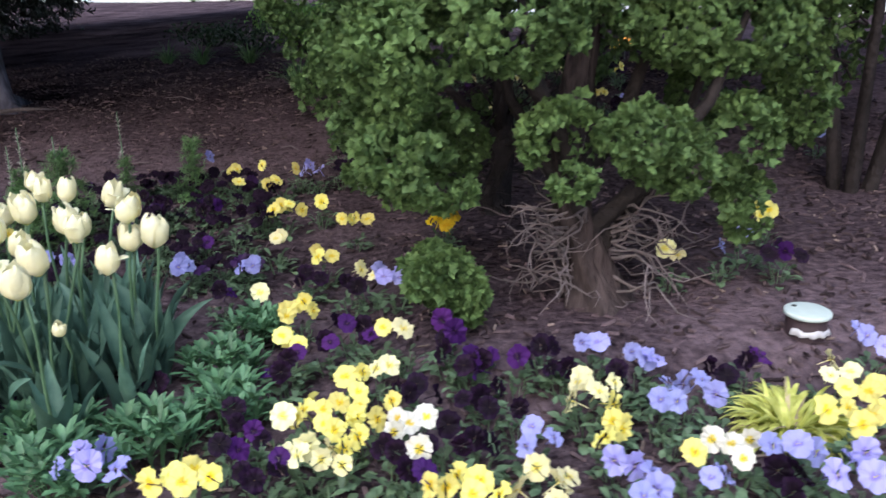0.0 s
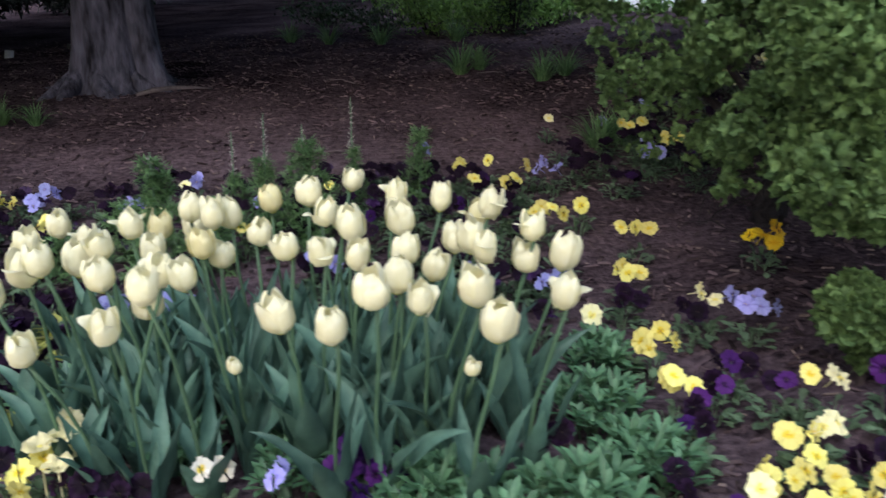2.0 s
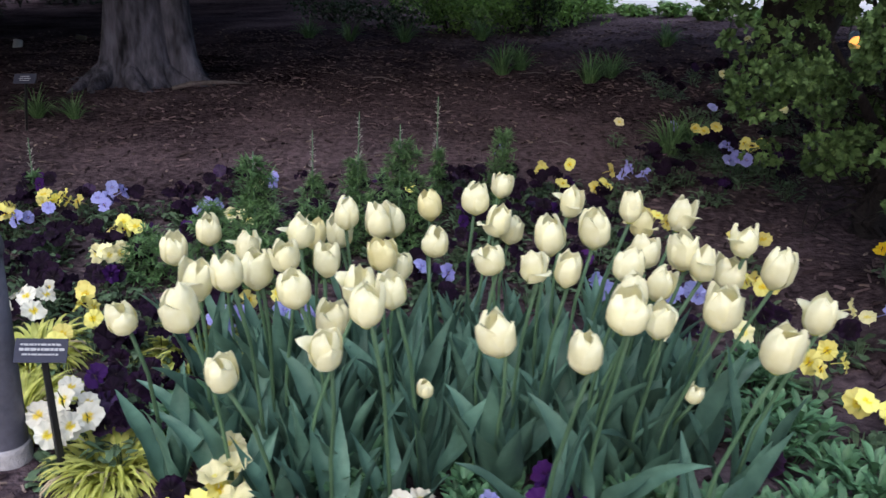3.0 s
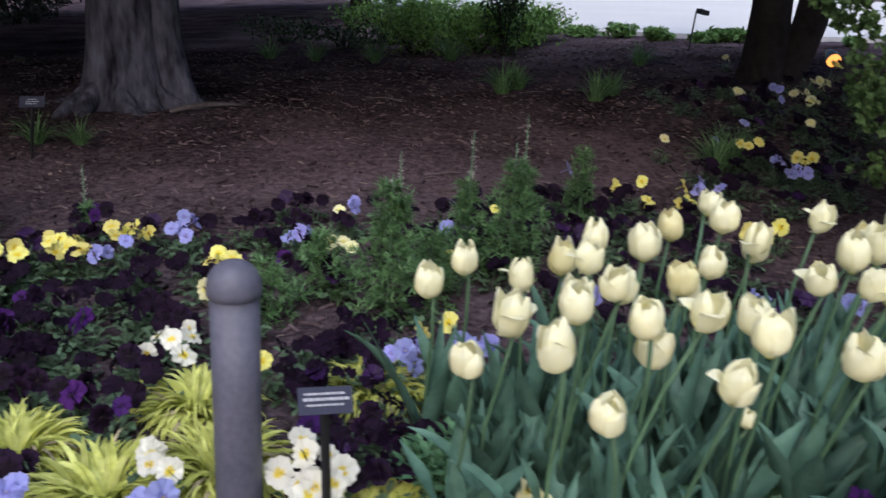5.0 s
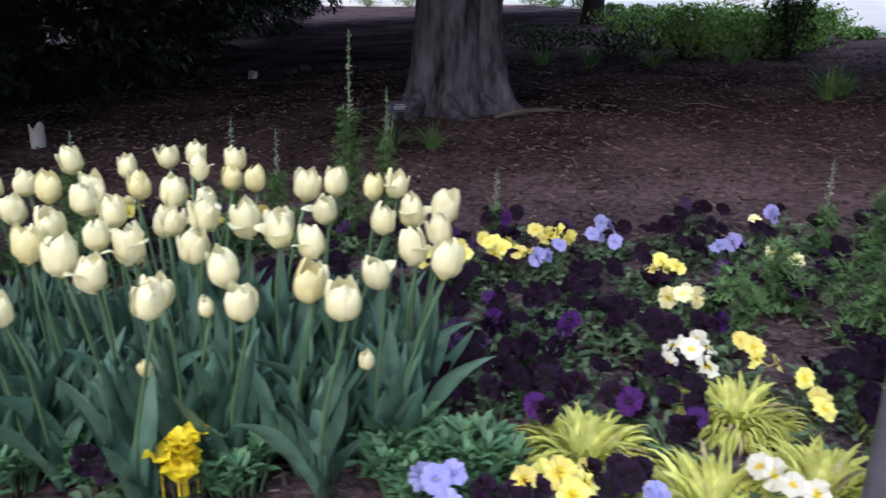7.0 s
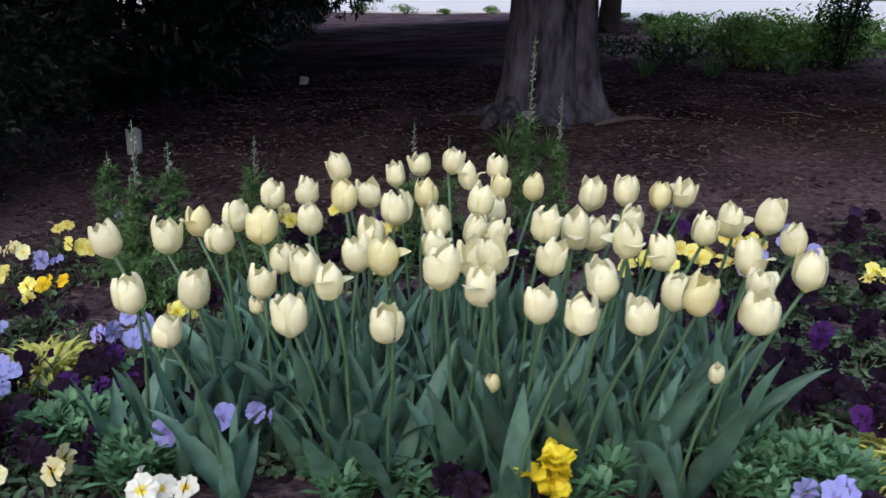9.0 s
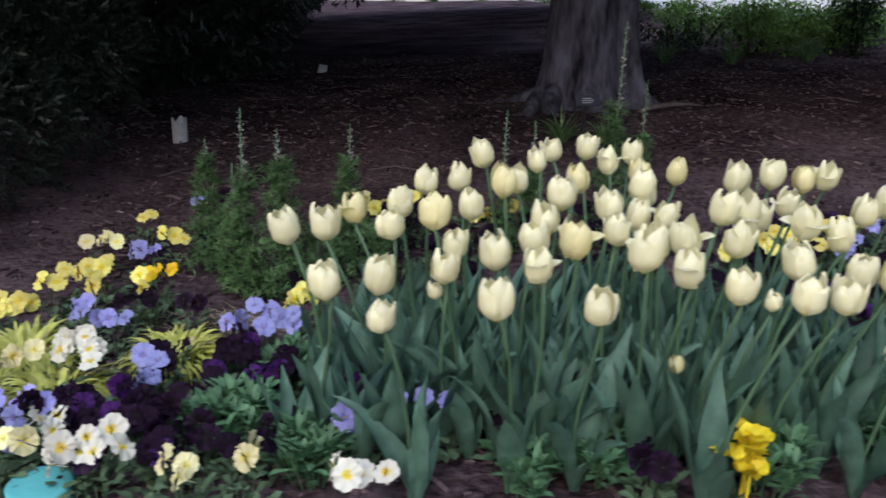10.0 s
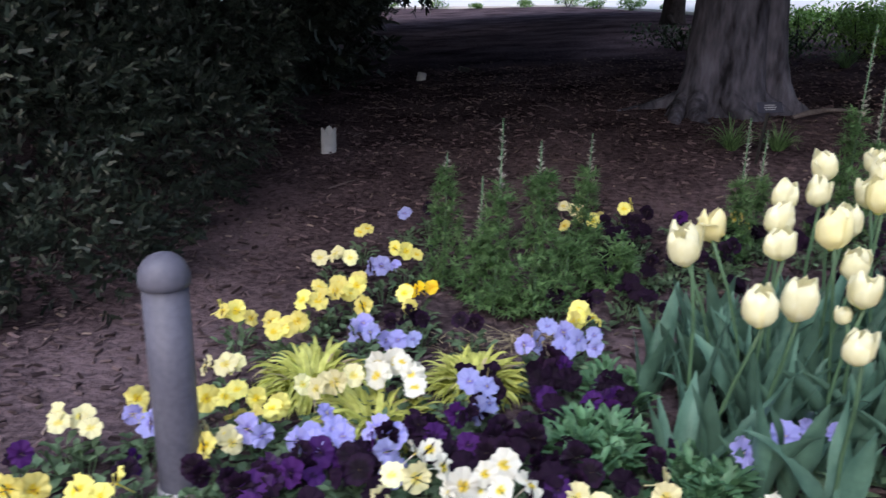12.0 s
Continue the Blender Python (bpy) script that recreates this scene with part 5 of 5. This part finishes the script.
def tulip_leaf(seed):
    """A broad channelled leaf with a wavy margin, some bending over at the tip."""
    q = random.Random(seed)
    b = Build()
    ln, wd = q.uniform(0.26, 0.41), q.uniform(0.048, 0.082)
    rise, droop = q.uniform(1.12, 1.48), q.choice((0.0, 0.1, 0.25, 0.5, 1.3)) + q.uniform(0, 0.25)
    twist, ph, fold = q.gauss(0, 0.7), q.uniform(0, 6.28), q.uniform(0.35, 0.7)
    p, ang = Vector((0.004, 0, -0.012)), rise
    rows, seg = [], 12
    for i in range(seg + 1):
        t = i / seg
        w = wd / 2 * (0.36 + 0.64 * math.sin(min(t / 0.42, 1) * math.pi / 2)) * max(0.03, 1 - (max(0, t - 0.42) / 0.58) ** 1.7)
        d = Vector((math.cos(ang), 0, math.sin(ang)))
        nrm = Vector((-math.sin(ang), 0, math.cos(ang)))
        sd = Vector((0, 1, 0)) * math.cos(twist * t) + nrm * math.sin(twist * t)
        up = nrm * math.cos(twist * t) - Vector((0, 1, 0)) * math.sin(twist * t)
        cup = fold * (1.3 - 0.8 * t)
        row = []
        for f in (-1.0, -0.55, 0.0, 0.55, 1.0):
            ripple = 0.34 * math.sin(t * 10 + ph + (0 if f < 0 else 1.9)) * f * f * math.sin(math.pi * t)
            row.append(tuple(p + sd * (w * f * (1 - 0.25 * cup * abs(f))) + up * (w * (cup * f * f + ripple))))
        rows.append(row)
        p = p + d * (ln / seg)
        ang -= droop / seg * (0.15 + 1.9 * t * t)
    b.grid(rows)
    return b.mesh("leaf", LEAF_TULIP)


PETALS = [[tulip_petal(mat, o, 3 * i + j) for j, o in enumerate((0.0, 0.3, 0.75, 1.8))] for i, mat in enumerate((TULIP_A, TULIP_B))]
LEAVES = [tulip_leaf(60 + i) for i in range(20)]
STEMS = [lily_stem(0.5, bnd, i) for i, bnd in enumerate((0.03, 0.06, 0.09, 0.13))]


def pistil_mesh():
    b = Build()
    b.tube([(0, 0, -0.004), (0, 0, 0.0), (0, 0, 0.012), (0, 0, 0.028)], [0.004, 0.011, 0.008, 0.005], 8)
    return b.mesh("flower", PISTIL)


FLOWER_CORE = pistil_mesh()


def tulip(x, y, height, q, leaves=4, bloom=True, bud=0.0):
    cx, cy = (-1.4, 2.4) if x > -2.5 else (-4.1, 2.8)
    away = math.hypot((x - cx) * 0.6, y - cy)
    k = min(3, int(away / 0.15 + q.random()))
    bend = (0.03, 0.06, 0.09, 0.13)[k]
    turn = math.atan2(y - cy - 0.35, (x - cx) * 0.5) + q.gauss(0, 0.4)
    fx, fy = x - bend * math.cos(turn), y - bend * math.sin(turn)
    top = thing("tulip", at(fx, fy, 0.0), "pale cream yellow tulip with blue-green leaves" if bloom else "tulip leaves without a flower", "tulip", "clumps of tulips")
    rot = Matrix.Rotation(turn, 4, "Z")
    if bloom:
        part("stem", STEMS[k], top, rot @ Matrix.Translation((bend, 0, 0)) @ Matrix.Diagonal((1, 1, (height - 0.03) / 0.5, 1)))
        s = bud or q.uniform(0.80, 1.02)
        fm = rot @ Matrix.Translation((bend, 0, height - 0.035)) @ Matrix.Rotation(q.gauss(0.02, 0.09) + bend * 0.6, 4, "Y") @ Matrix.Rotation(q.gauss(0, 0.1), 4, "X") @ Matrix.Diagonal((s, s, s * q.uniform(0.95, 1.08), 1))
        core = part("flower", FLOWER_CORE, top, fm)
        kind = PETALS[0 if q.random() < 0.94 else 1]
        base_open = 0 if bud else q.choice((0, 0, 0, 1, 1))
        spin = q.uniform(0, 6.28)
        for j in range(6):
            inner = j % 2
            o = 0 if bud else q.choice((0, 0, 1)) if inner else min(3, base_open + q.choice((0, 0, 1, 1, 1, 2, 2)))
            pm = Matrix.Rotation(spin + j * math.pi / 3 + q.gauss(0, 0.1), 4, "Z") @ Matrix.Rotation(q.gauss(0, 0.07), 4, "Y") @ Matrix.Rotation(q.gauss(0, 0.06), 4, "X") @ Matrix.Diagonal((0.88 if inner else 1.0, 0.94 if inner else 1.0, (1.08 if inner else 0.98) * q.uniform(0.9, 1.1), 1))
            part("petal", kind[o], core, pm)
    n = leaves
    a0 = q.uniform(0, 6.28)
    for j in range(n):
        s = q.uniform(0.75, 1.12)
        part("leaf", q.choice(LEAVES), top, Matrix.Rotation(a0 + j * 2.3 + q.gauss(0, 0.3), 4, "Z") @ Matrix.Diagonal((s, s, s, 1)))


q = random.Random(200)
for x, y, h in TULIPS:
    tulip(x, y, h, q, 5)
for x, y, h in ((-4.07, 2.50, 0.31), (-3.57, 2.55, 0.33), (-0.94, 2.03, 0.35), (-1.48, 2.10, 0.33), (-3.90, 2.45, 0.48), (-4.62, 2.6, 0.45)):
    tulip(x, y, h, q, 2, True, 0.5)
for (x0, x1), (y0, y1), count in (((-2.0, -0.75), (2.0, 2.6), 76), ((-4.9, -3.42), (2.40, 3.05), 100)):
    for _ in range(count):
        tulip(q.uniform(x0, x1), q.uniform(y0, y1), 0.4, q, 4, False)
for _ in range(14):
    tulip(q.gauss(-4.86, 0.09), q.gauss(2.99, 0.11), 0.4, q, 4, False)


# ---- golden grass ----
def grass_mesh(seed, count, length, mat, width=0.009, droop=1.0, core=0.03):
    q = random.Random(seed)
    b = Build()
    for _ in range(count):
        a = q.uniform(0, 6.28)
        rr = core * math.sqrt(q.random())
        blade(b, (rr * math.cos(a), rr * math.sin(a), -0.01), a + q.gauss(0, 0.45), length * q.uniform(0.6, 1.1), width * q.uniform(0.75, 1.35), q.uniform(0.75, 1.5), q.uniform(droop, droop + 1.2), 7, 0.2, q.gauss(0, 0.3), 2.5, 0, "strap")
    return b.mesh("foliage", mat)


GRASSES = [grass_mesh(300 + i, 400, 0.142, GOLD_GRASS, 0.0140, 2.0, 0.06) for i in range(3)]
DEAD = grass_mesh(310, 14, 0.19, DRY, 0.009, 2.4, 0.06)
q = random.Random(300)
for x, y in GRASS:
    top = thing("golden_grass", at(x, y, 0.0, q.uniform(0, 6.28), q.uniform(1.08, 1.25)), "arching clump of yellow-green golden grass among pansies", "grass clump", "golden grass clumps")
    part("foliage", q.choice(GRASSES), top)
    part("withered_foliage", DEAD, top, label="tan withered blades")


# ---- leafy green cushions in front of the tulips ----
def rosette_mesh(seed, shoots, radius, height):
    q = random.Random(seed)
    b = Build()
    for _ in range(shoots):
        a = q.uniform(0, 6.28)
        rr = radius * math.sqrt(q.random()) * 0.8
        z = height * (1 - 0.6 * (rr / radius) ** 2) * q.uniform(0.75, 1.0)
        for k in range(9):
            blade(b, (rr * math.cos(a), rr * math.sin(a), z - 0.012 * (k // 4)), k * 2.4 + a, q.uniform(0.045, 0.072), q.uniform(0.013, 0.020), q.uniform(0.25, 1.2), q.uniform(0.2, 0.9), 4, 0.35, 0, 2.0, 0.08, "spoon")
        b.tube([(rr * 0.6 * math.cos(a), rr * 0.6 * math.sin(a), -0.02), (rr * math.cos(a), rr * math.sin(a), z)], [0.003, 0.002], 4, cap=False)
    return b.mesh("foliage", LEAF_ROSETTE)


CUSHIONS = [rosette_mesh(400 + i, 24, 0.12, 0.12) for i in range(3)]
q = random.Random(400)
for x, y in ROSETTES:
    top = thing("leafy_cushion", at(x, y, 0.0, q.uniform(0, 6.28), q.uniform(0.94, 1.16)), "bushy cushion of blue-green leaf rosettes", "plant", "leafy cushions")
    part("foliage", q.choice(CUSHIONS), top)


# ---- feathery larkspur ----
def ferny_mesh(seed, height, radius, count):
    q = random.Random(seed)
    b = Build()
    puffs = []
    for k in range(max(7, int(height / 0.018))):
        t = (k + q.random()) / max(7, int(height / 0.018))
        rr = radius * (1 - 0.8 * t) * q.uniform(0.35, 1.0)
        a = k * 2.4 + q.gauss(0, 0.3)
        puffs.append((Vector((rr * math.cos(a), rr * math.sin(a), height * t)), radius * (0.50 - 0.24 * t), a))
    for k in range(count):
        c, size, a = puffs[k % len(puffs)]
        u = Vector((q.gauss(0, 1), q.gauss(0, 1), q.gauss(0.25, 0.8))).normalized()
        p = tuple(c + u * size * q.uniform(0.35, 1.0))
        for j in range(6):
            blade(b, p, math.atan2(u.y, u.x) + q.gauss(0, 0.9), q.uniform(0.024, 0.046), 0.0068, q.uniform(-0.4, 0.9), q.uniform(0.0, 1.2), 2, 0.3, 0, 2, 0, "strap")
    return b.mesh("foliage", LEAF_FERNY)


def larkspur(x, y, height, spike, q, radius=0.10, turn=0.0, lean=0.0):
    top = thing("larkspur", at(x, y, 0.0, turn), "tall feathery green larkspur with a pale budding spike" if spike else "feathery green larkspur without flowers", "larkspur", "larkspur plants")
    part("foliage", ferny_mesh(int(x * 1000 + y * 100), height, radius, int(310 * height / 0.4 * radius / 0.11)), top)
    b = Build()
    b.tube([(0, 0, -0.02), (lean * 0.5, 0, height * 0.5), (lean, 0, height + spike)], [0.006, 0.0045, 0.002], 6)
    part("stem", b.mesh("stem", STEM), top)
    if spike:
        b = Build()
        for k in range(int(spike * 220)):
            t = q.random()
            a = k * 2.4
            blade(b, (lean + 0.006 * math.cos(a), 0.006 * math.sin(a), height + spike * t - 0.02), a, 0.017 * (1.2 - 0.7 * t), 0.010 * (1.2 - 0.6 * t), 0.7, 0.6, 3, 0.4, 0, 2, 0, "spoon")
        part("flower_spike", b.mesh("flower_spike", SPIKE), top, label="pale grey-green budding spike")


q = random.Random(500)
for x, y, h, s, rad in [(-2.10, 3.36, 0.49, 0.04, 0.14), (-1.60, 3.72, 0.46, 0.08, 0.15), (-1.78, 3.75, 0.38, 0.20, 0.11), (-1.93, 3.55, 0.26, 0.0, 0.13), (-2.50, 3.45, 0.20, 0.0, 0.14), (-2.32, 3.60, 0.24, 0.0, 0.13), (-3.30, 4.25, 0.16, 0.16, 0.05), (-2.0, 4.1, 0.2, 0.2, 0.07),
                        (-5.34, 3.66, 0.46, 0.24, 0.10), (-5.20, 3.63, 0.52, 0.11, 0.11), (-5.53, 3.87, 0.46, 0.08, 0.09), (-5.00, 3.98, 0.42, 0.14, 0.09), (-5.40, 3.75, 0.26, 0.22, 0.10), (-5.08, 3.74, 0.22, 0.0, 0.14), (-4.88, 3.82, 0.20, 0.0, 0.12),
                        (-4.39, 4.10, 0.36, 0.24, 0.08), (-3.93, 4.25, 0.56, 0.34, 0.10), (-3.78, 4.35, 0.40, 0.24, 0.08), (-4.25, 4.3, 0.3, 0.2, 0.09), (-1.45, 4.15, 0.3, 0.24, 0.07), (-1.15, 4.3, 0.34, 0.0, 0.1)]:
    larkspur(x, y, h, s, q, rad, q.uniform(0, 6.28), q.uniform(-0.02, 0.02))


# ---- thin tufts farther back ----
GREEN_TUFTS = [grass_mesh(600 + i, 90, 0.22, LEAF_FERNY) for i in range(2)]
q = random.Random(600)
for x, y, s in [(-0.19, 4.95, 1.15), (-0.05, 5.05, 1.0), (-0.95, 7.1, 1.3), (-0.8, 7.25, 1.1), (-0.35, 6.65, 1.2), (-0.15, 6.9, 1.1), (-2.4, 9.8, 1.2), (-1.8, 9.5, 1.2), (-2.9, 10.2, 1.2), (-3.95, 5.75, 0.9), (-3.7, 5.7, 0.8), (0.7, 8.6, 1.2), (-1.0, 9.6, 1.3)]:
    top = thing("grassy_tuft", at(x, y, 0.0, q.uniform(0, 6.28), s, s * 1.25), "upright tuft of thin green leaves in mulch", "plant", "green tufts")
    part("foliage", q.choice(GREEN_TUFTS), top)


# ---- yellow trumpet flowers ----
def trumpet(x, y, n, q, mat, label, tall):
    top = thing("frilled_flower", at(x, y), label, "flower", "frilled flowers")
    part("foliage", q.choice(FOLIAGE), top)
    for k in range(n):
        b = Build()
        c = Vector((q.gauss(0, 0.026), q.gauss(0, 0.022), 0.11 + tall * k / n + q.gauss(0, 0.01)))
        for j in range(7):
            blade(b, tuple(c), j * 0.9 + k, 0.042, 0.036, 0.7, 1.1, 5, 0.4, q.gauss(0, 0.6), 2, 0.4, "spoon")
        b.tube([(c.x, c.y, 0.0), tuple(c)], [0.003, 0.0025], 5)
        part("flower", b.mesh("flower", mat), top)


q = random.Random(700)
trumpet(-3.96, 2.35, 9, q, DAFF, "bright yellow frilled flowers above green leaves", 0.10)
trumpet(-1.9, 2.03, 4, q, TULIP_B, "pale yellow frilled flowers above green leaves", 0.07)

# ---- straw lying by the larkspur ----
b = Build()
q = random.Random(800)
for _ in range(150):
    x, y = q.gauss(-5.27, 0.13), q.gauss(3.42, 0.06)
    blade(b, (x, y, ground_z(x, y) + lump(x, y) + 0.008), q.uniform(0, 6.28), q.uniform(0.03, 0.09), 0.004, q.uniform(0.0, 0.5), 0.6, 3, 0.1, 0, 2, 0, "strap")
tagged(new("dry_straw", b.mesh("dry_straw", DRY)), "withered pale straw lying below the larkspur", "straw", kind="stuff")
